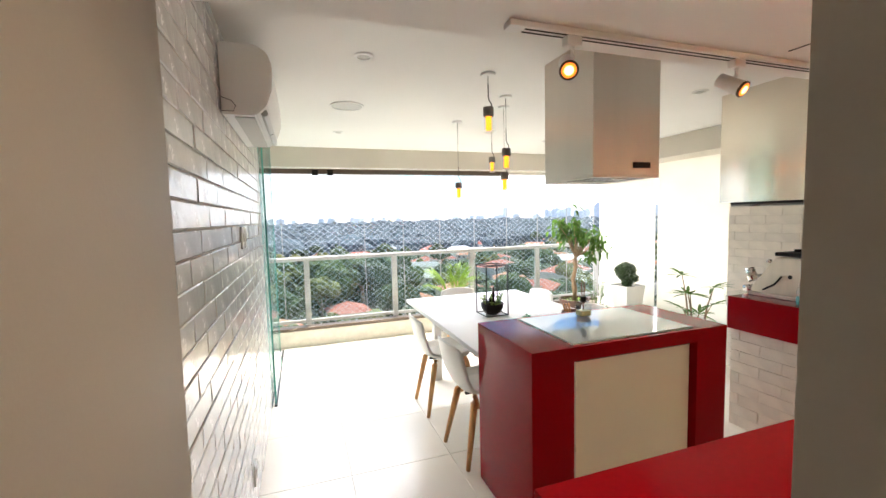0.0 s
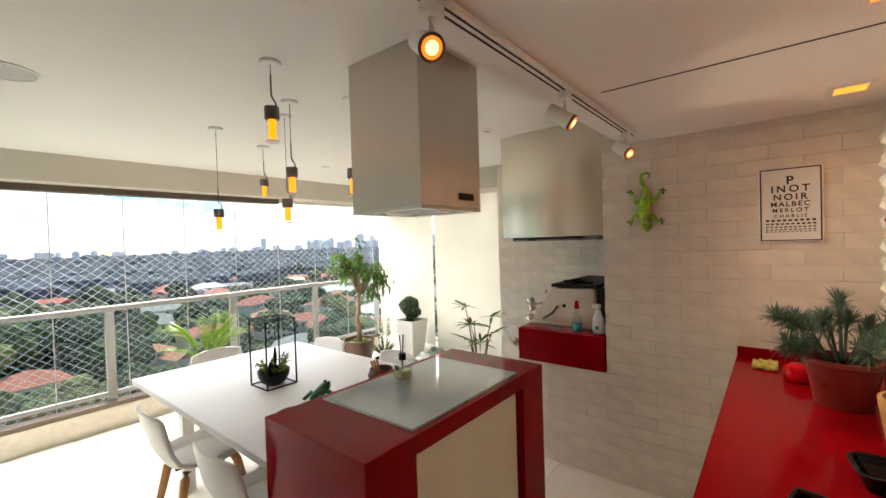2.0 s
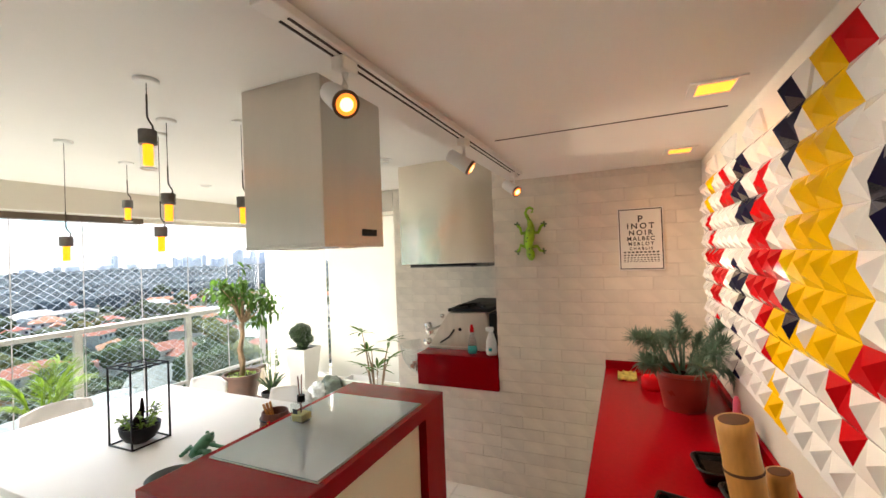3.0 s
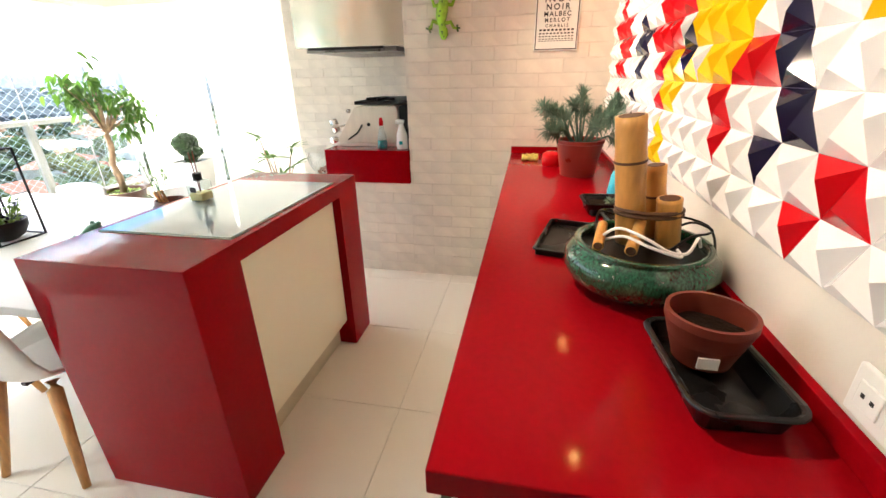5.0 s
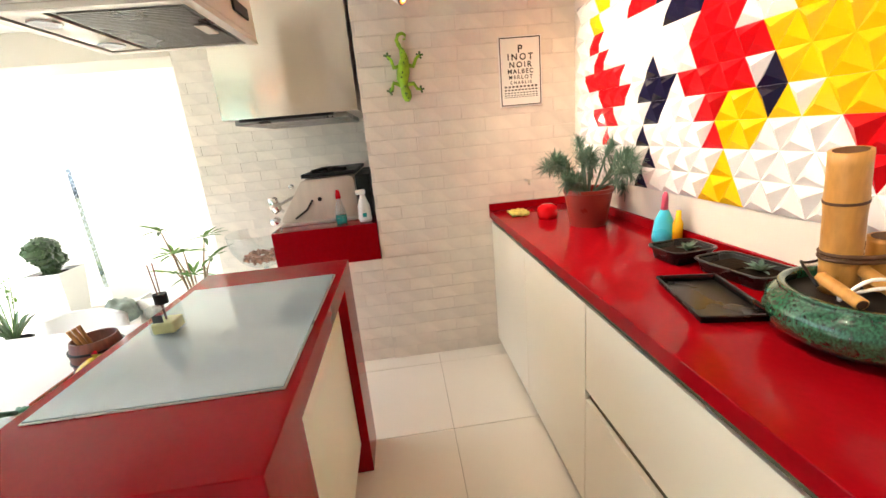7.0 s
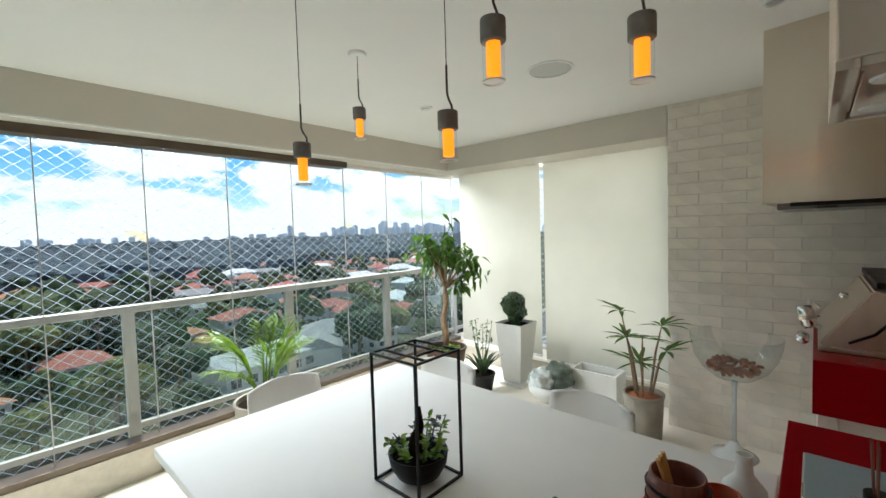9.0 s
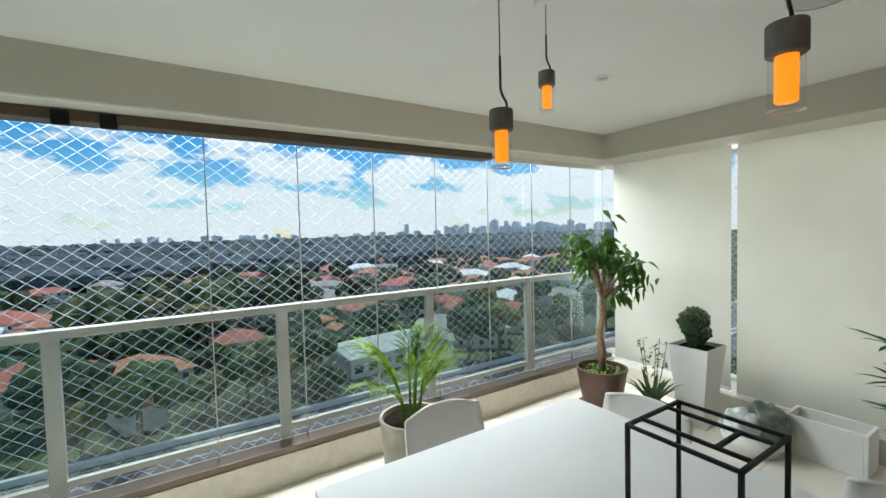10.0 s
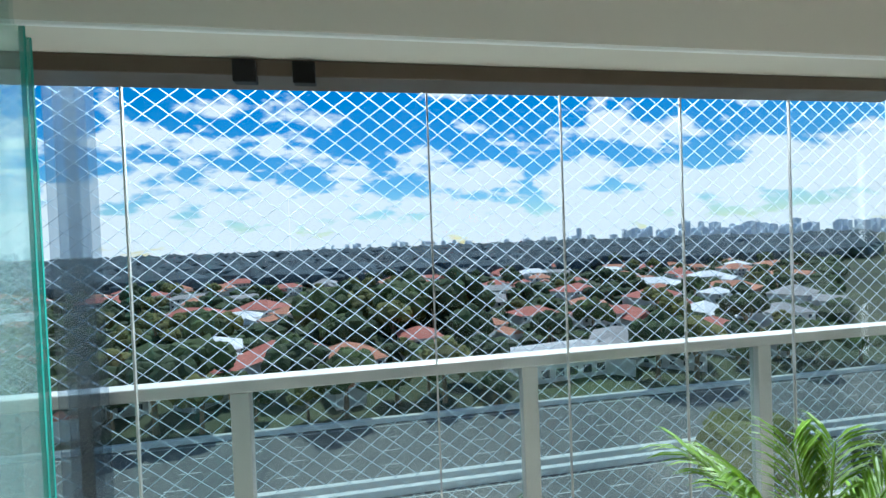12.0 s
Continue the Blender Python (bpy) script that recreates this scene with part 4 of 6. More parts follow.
for k in range(120):
    a, r = rp.uniform(0, 6.28), 0.17 * math.sqrt(rp.random())
    leaf(moss, (fx + r * math.cos(a), fy + r * math.sin(a), 0.335), (rp.uniform(-1, 1), rp.uniform(-1, 1), rp.uniform(0.1, 0.9)), rp.uniform(0.03, 0.07), 0.015)
part("ground_cover", moss, M_LEAF_Y, ficus, "low mossy cover on the soil")

# areca palm
ax, ay = 1.80, 4.97
palm = pot("areca_palm", (ax, ay, 0), 0.165, 0.19, 0.45, M_POT_G, "bright green palm in a grey stone pot")
for i in range(11):
    a = i * 2.399 + 0.3
    reach = rp.uniform(0.08, 0.28) * (1.3 if math.cos(a) < -0.3 else 0.95)
    rise = rp.uniform(0.4, 0.66) - 0.5 * max(0.0, reach - 0.15)
    base = Vector((ax + 0.05 * math.cos(a), ay + 0.05 * math.sin(a), 0.41))
    pts = []
    for k in range(7):
        f = k / 6
        pts.append(base + Vector((reach * math.cos(a) * f ** 1.7, reach * 0.75 * math.sin(a) * f ** 1.7, rise * (1.4 * f - 0.45 * f * f))))
    part("stem", tube(pts, [0.009, 0.008, 0.007, 0.005, 0.004, 0.003, 0.002], 6), M_LEAF_Y, palm)
    fr = bmesh.new()
    for k in range(40):
        f = 0.4 + 0.6 * k / 39
        i0 = min(5, int(f * 6))
        p = pts[i0].lerp(pts[i0 + 1], f * 6 - i0)
        d = (pts[i0 + 1] - pts[i0]).normalized()
        s = d.cross(Vector((0, 0, 1))).normalized() * (1 if k % 2 else -1)
        leaf(fr, p, s * rp.uniform(0.45, 0.75) + d * 0.95 + Vector((0, 0, 0.12)), rp.uniform(0.17, 0.24) * (1.1 - 0.45 * abs(f - 0.6)), 0.0125, 0.45, 0.25)
    part("frond", fr, M_LEAF_Y, palm)

# tall white pot with a crested plant
wx, wy = 4.08, 4.42
wp = thing("crested_plant", (wx, wy, 0), "dark crested succulent in a tall white tapered pot", "plant")
bm = bmesh.new()
rings = []
for h, z in ((0.095, 0.03), (0.15, 0.612), (0.153, 0.617), (0.138, 0.617), (0.132, 0.57)):
    rings.append([bm.verts.new((wx + sx * h, wy + sy * h, z)) for sx, sy in ((-1, -1), (1, -1), (1, 1), (-1, 1))])
bm.faces.new(rings[0][::-1])
bm.faces.new(rings[-1])
for a, b in zip(rings, rings[1:]):
    for k in range(4):
        bm.faces.new((a[k], a[(k + 1) % 4], b[(k + 1) % 4], b[k]))
part("pot", bm, M_POT_W, wp)
part("saucer", box(wx - 0.13, wx + 0.13, wy - 0.13, wy + 0.13, 0, 0.0295, 0.004), M_POT_W, wp)
part("soil", box(wx - 0.131, wx + 0.131, wy - 0.131, wy + 0.131, 0.572, 0.59), M_SOIL, wp)
cr = bmesh.new()
lumps = ((-0.101, 0.814, 0.084), (-0.036, 0.832, 0.086), (0.036, 0.814, 0.074), (-0.062, 0.765, 0.079), (0.048, 0.71, 0.072), (-0.01, 0.685, 0.07), (0.101, 0.698, 0.054), (-0.01, 0.637, 0.054))
for i in range(700):
    ox, oz, r0 = lumps[i % 8]
    o = Vector((rp.gauss(0, 1), rp.gauss(0, 1), rp.gauss(0, 1))).normalized()
    leaf(cr, Vector((wx + ox, wy, oz)) + o * r0 * 0.95, o + Vector((rp.gauss(0, 0.3), rp.gauss(0, 0.3), rp.gauss(0, 0.3))), rp.uniform(0.014, 0.024), 0.02, 0.1, 0.1, rp.uniform(-2, 2))
for ox, oz, r0 in lumps:
    t = bmesh.new()
    bmesh.ops.create_icosphere(t, subdivisions=3, radius=r0)
    bmesh.ops.translate(t, verts=t.verts, vec=(wx + ox, wy, oz))
    for v in t.verts:
        v.co += v.normal * 0.016 * noise.noise(v.co * 35)
    merge(cr, t)
part("crest", cr, M_LEAF_D, wp)

# small dark pot with straps and twigs
sx0, sy0 = 3.70, 4.56
sp0 = pot("small_pot_plant", (sx0, sy0, 0), 0.085, 0.115, 0.18, M_BLACK, "strap-leaved plant in a small black pot")
sl = bmesh.new()
for i in range(16):
    a = i * 2.4
    leaf(sl, (sx0, sy0, 0.14), (math.cos(a) * 0.55, math.sin(a) * 0.55, 1), rp.uniform(0.34, 0.5), 0.038, 0.35, 0.2)
part("leaves", sl, M_LEAF_D, sp0)
for i in range(5):
    a = i * 1.3
    pts = [Vector((sx0, sy0, 0.14)), Vector((sx0 + 0.06 * math.cos(a), sy0 + 0.06 * math.sin(a), 0.42)), Vector((sx0 + 0.1 * math.cos(a), sy0 + 0.1 * math.sin(a), 0.68))]
    tw = tube(pts, [0.005, 0.004, 0.002], 6)
    for k in range(16):
        leaf(tw, pts[1].lerp(pts[2], rp.random()) + Vector((rp.gauss(0, 0.012), rp.gauss(0, 0.012), 0)), (rp.uniform(-1, 1), rp.uniform(-1, 1), rp.uniform(-0.2, 0.8)), 0.04, 0.02)
    part("twig", tw, M_LEAF, sp0)

# raffia palm in a grey pot
rx, ry = 3.73, 3.13
rh = pot("lady_palm", (rx, ry, 0), 0.12, 0.135, 0.33, M_POT_G, "lady palm with fan leaves in a stone pot")
part("mulch", lathe([(0, 0.315), (0.06, 0.312), (0.12, 0.3)], (rx, ry, 0), 20), M_TERRA, rh, "reddish mulch")
for i in range(7):
    a = i * 2.3 + 0.4
    top = Vector((rx + 0.17 * math.cos(a) * rp.uniform(0.5, 1.1), ry + 0.15 * math.sin(a), 0.5 + 0.065 * i + rp.uniform(-0.03, 0.03)))
    cane = [Vector((rx + 0.05 * math.cos(a), ry + 0.05 * math.sin(a), 0.29)), Vector((rx + 0.06 * math.cos(a), ry + 0.06 * math.sin(a), 0.47)).lerp(top, 0.45), top]
    part("cane", tube(cane, [0.009, 0.008, 0.004], 7), M_BARK, rh)
    fan = bmesh.new()
    for k in range(8):
        b = a + (k - 3.5) * 0.55
        leaf(fan, top, (1.1 * math.cos(b), math.sin(b), 0.75 - 0.2 * abs(k - 3.5) + rp.uniform(-0.15, 0.15)), rp.uniform(0.16, 0.24), 0.034, 0.2, 0.15)
    part("fan_leaf", fan, M_LEAF, rh)

# white bowl with a bagged bundle, and a trough
M_BAG = mat("thin crumpled plastic bag", (0.55, 0.58, 0.56), 0.25, var=0.35, scale=14, bump=0.8, bscale=22)
M_BAG_D = mat("dark green garden bag", (0.13, 0.16, 0.13), 0.35, var=0.4, scale=14, bump=0.8, bscale=22)
bx, by = 3.93, 3.98
bw = thing("white_bowl", (bx, by, 0), "low white garden bowl on the floor", "bowl")
part("bowl", lathe([(0, 0), (0.13, 0), (0.185, 0.08), (0.2, 0.15), (0.185, 0.15), (0.17, 0.09), (0, 0.05)], (bx, by, 0), 36), M_POT_W, bw, smooth=True)
for name, ox, oy, r, m, lab in (("plastic_bag", -0.06, 0.04, 0.12, M_BAG, "crumpled translucent plastic bag in the bowl"), ("garden_bag", 0.05, -0.05, 0.14, M_BAG_D, "dark green bag in the bowl")):
    t = bmesh.new()
    bmesh.ops.create_icosphere(t, subdivisions=4, radius=r)
    for v in t.verts:
        q = v.co.normalized()
        v.co = q * r * (1 + 0.28 * noise.noise(q * 2.3 + Vector((ox * 40, 0, 0))) + 0.12 * noise.noise(q * 7))
        v.co.z *= 0.95
    bmesh.ops.translate(t, verts=t.verts, vec=(bx + ox, by + oy, 0.05 + r))
    tagged(part(name, t, m, None, smooth=True), lab, "bag")
trough = thing("planter_box", (4.18, 3.64, 0), "empty white rectangular planter on the floor", "planter")
for a in ((4.07, 4.30, 3.44, 3.46), (4.07, 4.30, 3.83, 3.85), (4.07, 4.09, 3.4605, 3.8295), (4.28, 4.30, 3.4605, 3.8295)):
    part("side", box(a[0], a[1], a[2], a[3], 0, 0.27, 0.003), M_POT_W, trough)
part("base", box(4.0905, 4.2795, 3.4605, 3.8295, 0.002, 0.03), M_POT_W, trough)

# floor goblet filled with corks
M_CLEAR = pane("thin glassware", (0.9, 0.93, 0.93), 0.35)
M_CORK = mat("wine corks", (0.3, 0.12, 0.07), 0.8, var=0.4, scale=40, island=0.3)
gx0, gy0 = 3.84, 2.60
gob = thing("giant_goblet", (gx0, gy0, 0), "giant clear glass goblet holding wine corks", "goblet")
part("foot", lathe([(0, 0), (0.13, 0), (0.135, 0.006), (0.06, 0.035), (0.018, 0.1), (0, 0.1)], (gx0, gy0, 0), 36), mat("solid glass", (0.62, 0.63, 0.62), 0.06, var=0.02, spec=0.8), gob, smooth=True)
part("stem", tube([(gx0, gy0, 0.1), (gx0, gy0, 0.45), (gx0, gy0, 0.5)], [0.014, 0.013, 0.02], 14), mat("glass stem", (0.55, 0.56, 0.55), 0.06, spec=0.8), gob, smooth=True)
part("cup", lathe([(0.02, 0.5), (0.11, 0.53), (0.18, 0.585), (0.23, 0.67), (0.25, 0.75), (0.256, 0.81)], (gx0, gy0, 0), 40), M_CLEAR, gob, "thin clear glass cup", True)
ck = bmesh.new()
for i in range(90):
    a, r = rp.uniform(0, 6.28), 0.15 * math.sqrt(rp.random())
    p = Vector((gx0 + r * math.cos(a), gy0 + r * math.sin(a), 0.535 + r * 0.35 + rp.uniform(0, 0.045)))
    d = Vector((rp.uniform(-1, 1), rp.uniform(-1, 1), rp.uniform(-0.4, 0.4))).normalized() * 0.02
    tube([p - d, p + d], 0.011, 7, ck)
part("corks", ck, M_CORK, gob, "reddish brown wine corks")

# ---- things on the table ----
lan = thing("wire_lantern", (1.48, 3.15, 0.76), "open black wire-frame lantern stand on the table", "lantern")
lx0, lx1, ly0, ly1, lz0, lz1 = 1.387, 1.578, 3.052, 3.25, 0.764, 1.175
t = 0.004
for lx in (lx0, lx1):
    for ly in (ly0, ly1):
        part("post", box(lx - t, lx + t, ly - t, ly + t, lz0 - 0.003, lz1, 0.001), M_BLACK, lan)
for z in (lz0, lz1 - 0.004):
    for ly in (ly0, ly1):
        part("bar", box(lx0 + t, lx1 - t, ly - t, ly + t, z - 0.003, z + 0.004, 0.001), M_BLACK, lan)
    for lx in (lx0, lx1):
        part("bar", box(lx - t, lx + t, ly0 + t, ly1 - t, z - 0.003, z + 0.004, 0.001), M_BLACK, lan)
for bx0 in (1.435, 1.53):
    part("bar", box(bx0 - t, bx0 + t, ly0 + t, ly1 - t, lz1 - 0.007, lz1, 0.001), M_BLACK, lan)
part("bar", box(1.435 + t, 1.53 - t, 3.11 - t, 3.11 + t, lz1 - 0.007, lz1, 0.001), M_BLACK, lan)
dish = thing("dish_garden", (1.482, 3.15, 0.76), "small green plants in a black round dish", "plant")
part("dish", lathe([(0, 0), (0.04, 0), (0.07, 0.02), (0.09, 0.055), (0.096, 0.092), (0.09, 0.092), (0.078, 0.055), (0, 0.05)], (1.482, 3.15, 0.76), 32), M_BLACK, dish, smooth=True)
part("soil", lathe([(0, 0.084), (0.05, 0.08), (0.082, 0.074)], (1.482, 3.15, 0.76), 24), M_SOIL, dish)
part("stump", tube([(1.485, 3.155, 0.83), (1.48, 3.16, 0.88), (1.495, 3.15, 0.93), (1.5, 3.16, 0.985)], [0.03, 0.024, 0.012, 0.006], 9), M_SOIL, dish, "dark knotted driftwood stump", True)
for i in range(9):
    a = i * 2.4
    base = Vector((1.482 + 0.05 * math.cos(a), 3.15 + 0.05 * math.sin(a), 0.825))
    tip = base + Vector((0.045 * math.cos(a), 0.045 * math.sin(a), rp.uniform(0.06, 0.14)))
    sg = tube([base, base.lerp(tip, 0.6) + Vector((0, 0, 0.01)), tip], [0.003, 0.0025, 0.0015], 6)
    for k in range(16):
        leaf(sg, base.lerp(tip, rp.uniform(0.1, 1)), (rp.uniform(-1, 1), rp.uniform(-1, 1), rp.uniform(-0.1, 0.8)), rp.uniform(0.022, 0.038), 0.02, 0.2)
    part("sprig", sg, M_LEAF_Y if i % 3 else M_LEAF_D, dish)

# frog figure, one plain shape
M_FROG = mat("green glazed ceramic", (0.06, 0.2, 0.11), 0.3, var=0.3, scale=30)
fg = bmesh.new()
f0 = Vector((1.495, 2.68, 0.756))
tube([f0 + Vector(p) for p in ((-0.06, 0.0, 0.02), (-0.02, 0, 0.035), (0.03, 0.01, 0.055), (0.055, 0.015, 0.062), (0.08, 0.02, 0.06))], [0.012, 0.028, 0.03, 0.026, 0.008], 12, fg)
for s in (1, -1):
    tube([f0 + Vector(p) for p in ((0.03, 0.02 * s, 0.045), (0.05, 0.06 * s, 0.03), (0.09, 0.07 * s, 0.008))], [0.011, 0.009, 0.007], 8, fg)
    tube([f0 + Vector(p) for p in ((-0.03, 0.02 * s, 0.03), (-0.01, 0.065 * s, 0.035), (-0.06, 0.07 * s, 0.01), (-0.02, 0.085 * s, 0.006))], [0.014, 0.012, 0.009, 0.006], 8, fg)
    for k in range(3):
        tube([f0 + Vector((0.09, 0.07 * s, 0.008)), f0 + Vector((0.115, (0.055 + 0.018 * k) * s, 0.006))], [0.005, 0.007], 6, fg)
    tt = bmesh.new()
    bmesh.ops.create_icosphere(tt, subdivisions=2, radius=0.01)
    bmesh.ops.translate(tt, verts=tt.verts, vec=f0 + Vector((0.055, 0.012 + 0.018 * s, 0.084)))
    merge(fg, tt)
tagged(part("frog_figurine", fg, M_FROG, None, smooth=True), "green ceramic frog figurine lying on the table", "figurine")
bt = thing("black_dish", (1.27, 2.60, 0.76), "low black dish on the white table", "dish")
part("dish", lathe([(0, 0), (0.07, 0), (0.1, 0.03), (0.095, 0.032), (0.066, 0.008), (0, 0.007)], (1.27, 2.56, 0.76), 28), M_BLACK, bt, smooth=True)

M_LACQ = mat("red orange lacquer", (0.42, 0.05, 0.01), 0.25, var=0.5, scale=14)
tray = thing("lacquer_tray", (1.72, 2.43, 0.76), "red and orange lacquered tray", "tray")
part("base", box(1.58, 1.86, 2.34, 2.56, 0.7602, 0.772, 0.003), M_LACQ, tray)
for a in ((1.58, 1.86, 2.335, 2.345), (1.58, 1.86, 2.555, 2.565), (1.575, 1.585, 2.3455, 2.5545), (1.855, 1.865, 2.3455, 2.5545)):
    part("edge", box(a[0], a[1], a[2], a[3], 0.761, 0.79, 0.002), M_LACQ, tray)
M_STAVE = mat("dark red wood", (0.16, 0.045, 0.025), 0.5, var=0.3, scale=20, stretch=(4, 4, 0.6))
bar = thing("wooden_barrel", (1.74, 2.5, 0.772), "small slatted wooden barrel with wooden picks", "container")
part("barrel", lathe([(0, 0), (0.058, 0), (0.074, 0.04), (0.075, 0.085), (0.066, 0.128), (0.06, 0.128), (0.068, 0.085), (0, 0.03)], (1.77, 2.475, 0.7725), 28), M_STAVE, bar, smooth=True)
for z in (0.025, 0.06, 0.095):
    part("hoop", lathe([(0.068, z - 0.003), (0.078, z - 0.003), (0.078, z + 0.003), (0.068, z + 0.003)], (1.77, 2.475, 0.7725), 28), M_BLACK, bar)
for k in range(3):
    part("pick", tube([(1.755 + 0.012 * k, 2.48, 0.81), (1.725 + 0.022 * k, 2.51, 0.945)], 0.0065, 8), M_WOOD, bar)
M_YEL = mat("yellow glazed ceramic", (0.75, 0.46, 0.01), 0.2, var=0.08)
M_PUPIL = mat("blue glaze", (0.04, 0.16, 0.5), 0.2, var=0.05)
yf = bmesh.new()
bmesh.ops.create_icosphere(yf, subdivisions=5, radius=0.056)
for v in yf.verts:
    v.co.x *= 1.25
    v.co.z *= 0.95
    if v.co.x > 0.03:
        v.co.y *= 0.7
tube([(0, 0, 0.045), (0.004, 0, 0.06), (0.012, 0, 0.068)], [0.012, 0.01, 0.004], 8, yf)
tube([(0.05, 0, 0), (0.075, 0, 0.01), (0.09, 0, 0.03)], [0.02, 0.015, 0.02], 8, yf)
bmesh.ops.translate(yf, verts=yf.verts, vec=(1.65, 2.40, 0.827))
yfig = part("yellow_figurine", yf, M_YEL, None, smooth=True)
for m in (T_COL["R"], M_WHITE, M_PUPIL, M_INK):
    yfig.data.materials.append(m)
eye_way = Vector((-0.78, 0.62, 0.05)).normalized()
for p in yfig.data.polygons:
    q = p.center - Vector((1.65, 2.40, 0.827))
    c = Vector((q.x / 1.25, q.y, q.z)).normalized().dot(eye_way)
    p.material_index = 4 if c > 0.975 else 3 if c > 0.93 else 2 if c > 0.885 else 1 if q.z > 0.054 or abs(q.x - 0.028) < 0.003 else 0
tagged(yfig, "round yellow ceramic fish figurine with a blue-ringed eye", "figurine")
rc = thing("red_cup", (1.80, 2.43, 0.772), "small red lacquered cup on the tray", "cup")
part("cup", lathe([(0, 0), (0.03, 0), (0.04, 0.05), (0.043, 0.09), (0.038, 0.09), (0.033, 0.02), (0, 0.012)], (1.815, 2.385, 0.7725), 24), M_LACQ, rc, smooth=True)
vs0 = thing("white_bottle_vase", (1.93, 2.35, 0.76), "white narrow-necked ceramic vase", "vase")
part("vase", lathe([(0, 0), (0.045, 0), (0.055, 0.03), (0.05, 0.075), (0.022, 0.11), (0.017, 0.15), (0.021, 0.165), (0.016, 0.165), (0.012, 0.12), (0, 0.1)], (1.93, 2.35, 0.7605), 32), M_TABLE, vs0, smooth=True)
part("printed_mark", box(1.88, 1.8835, 2.338, 2.36, 0.785, 0.81), M_INK, vs0)

M_OIL = mat("pale yellow oil", (0.75, 0.7, 0.32), 0.1, var=0.05)
df = thing("reed_diffuser", (1.60, 2.13, 0.957), "square glass reed diffuser standing on the hob", "diffuser")
gl = part("bottle", box(1.563, 1.637, 2.095, 2.165, 0.9575, 1.045, 0.008), M_CLEAR, df, "clear square glass bottle")
part("oil", box(1.567, 1.633, 2.099, 2.161, 0.961, 0.995, 0.006), M_OIL, df, "pale yellow scented oil")
part("label", box(1.5615, 1.5628, 2.118, 2.146, 1.0, 1.022), M_INK, df, "dark oval label")
part("collar", lathe([(0, 0), (0.018, 0), (0.018, 0.03), (0, 0.03)], (1.60, 2.13, 1.0455), 20), M_BLACK, df)
for k in range(4):
    part("reed", tube([(1.60, 2.13, 0.97), (1.60 + 0.012 * (k - 1.5), 2.13 + 0.008 * (k % 2), 1.165)], 0.0018, 6), M_STAVE, df)

# ---- grill ----
M_GRILL = mat("warm brushed grill steel", (0.62, 0.53, 0.44), 0.42, 0.75, var=0.08, scale=20, stretch=(1, 1, 0.2))
grill = thing("gas_grill", (3.4, 1.95, 0.952), "stainless tabletop grill with a sloping lid", "grill")
gp = [(2.19, 0.975), (2.19, 1.0), (2.03, 1.235), (1.72, 1.245), (1.70, 1.22), (1.70, 0.975)]
gb = bmesh.new()
ends = [[gb.verts.new((x, y, z)) for y, z in gp] for x in (3.12, 3.85)]
gb.faces.new(ends[0])
gb.faces.new(ends[1][::-1])
for i in range(len(gp)):
    k = (i + 1) % len(gp)
    gb.faces.new((ends[0][k], ends[0][i], ends[1][i], ends[1][k]))
bmesh.ops.recalc_face_normals(gb, faces=gb.faces)
bmesh.ops.bevel(gb, geom=list(gb.edges), offset=0.008, segments=2, affect="EDGES")
part("body", gb, M_GRILL, grill)
part("drip_base", box(3.11, 3.86, 1.69, 2.2, 0.9525, 0.9745, 0.003), M_STEEL, grill)
part("top_rack", box(3.10, 3.86, 1.68, 2.02, 1.25, 1.275, 0.004), M_BLACK, grill, "dark cast rack on top")
part("burner_cross", tube([(3.2, 1.75, 1.283), (3.3, 1.85, 1.29), (3.22, 1.97, 1.283)], 0.01, 8), M_BLACK, grill)
part("burner_cross", tube([(3.15, 1.86, 1.283), (3.34, 1.84, 1.288)], 0.01, 8), M_BLACK, grill)
part("back_guard", box(3.12, 3.85, 1.6, 1.69, 0.9525, 1.24, 0.004), M_BLACK, grill, "black rear guard")
part("handle", tube([(3.2, 2.19, 1.04), (3.2, 2.235, 1.075), (3.8, 2.235, 1.075), (3.8, 2.19, 1.04)], 0.011, 10), M_STEEL, grill)
part("side_hole", tube([(3.1195, 1.93, 1.11), (3.118, 1.93, 1.11)], 0.014, 16), M_BLACK, grill)
part("side_lever", tube([(3.115, 2.10, 1.0), (3.108, 2.02, 1.05), (3.105, 1.975, 1.11)], 0.006, 8), M_BLACK, grill)
M_CHROME = mat("polished chrome", (0.75, 0.73, 0.7), 0.12, 1.0, var=0.05)
valve = part("lid_hinge", tube([(3.2, 2.225, 1.04), (3.2, 2.23, 1.05), (3.2, 2.25, 1.13), (3.2, 2.252, 1.14)], [0.026, 0.032, 0.032, 0.026], 18), M_CHROME, grill, "polished chrome barrel hinge", True)
part("hinge_ring", tube([(3.2, 2.236, 1.078), (3.2, 2.241, 1.098)], 0.0345, 18), M_STEEL, valve)
part("foot_roller", tube([(3.17, 2.255, 0.985), (3.23, 2.255, 0.985)], 0.026, 16), M_CHROME, grill, "polished chrome front roller", True)
part("lid_knob", lathe([(0, 0), (0.012, 0.0), (0.018, 0.012), (0.016, 0.026), (0, 0.03)], (3.2, 2.115, 1.185), 16), M_CHROME, grill, "small chrome lid knob", True)
M_TEAL = mat("teal liquid", (0.02, 0.35, 0.36), 0.1, var=0.05)
so = thing("soap_bottle", (3.03, 1.80, 0.952), "clear bottle of teal soap with a red cap", "bottle")
part("bottle", lathe([(0.034, 0.002), (0.037, 0.02), (0.033, 0.09), (0.016, 0.14), (0.013, 0.16)], (3.03, 1.80, 0.953), 24), M_CLEAR, so, smooth=True)
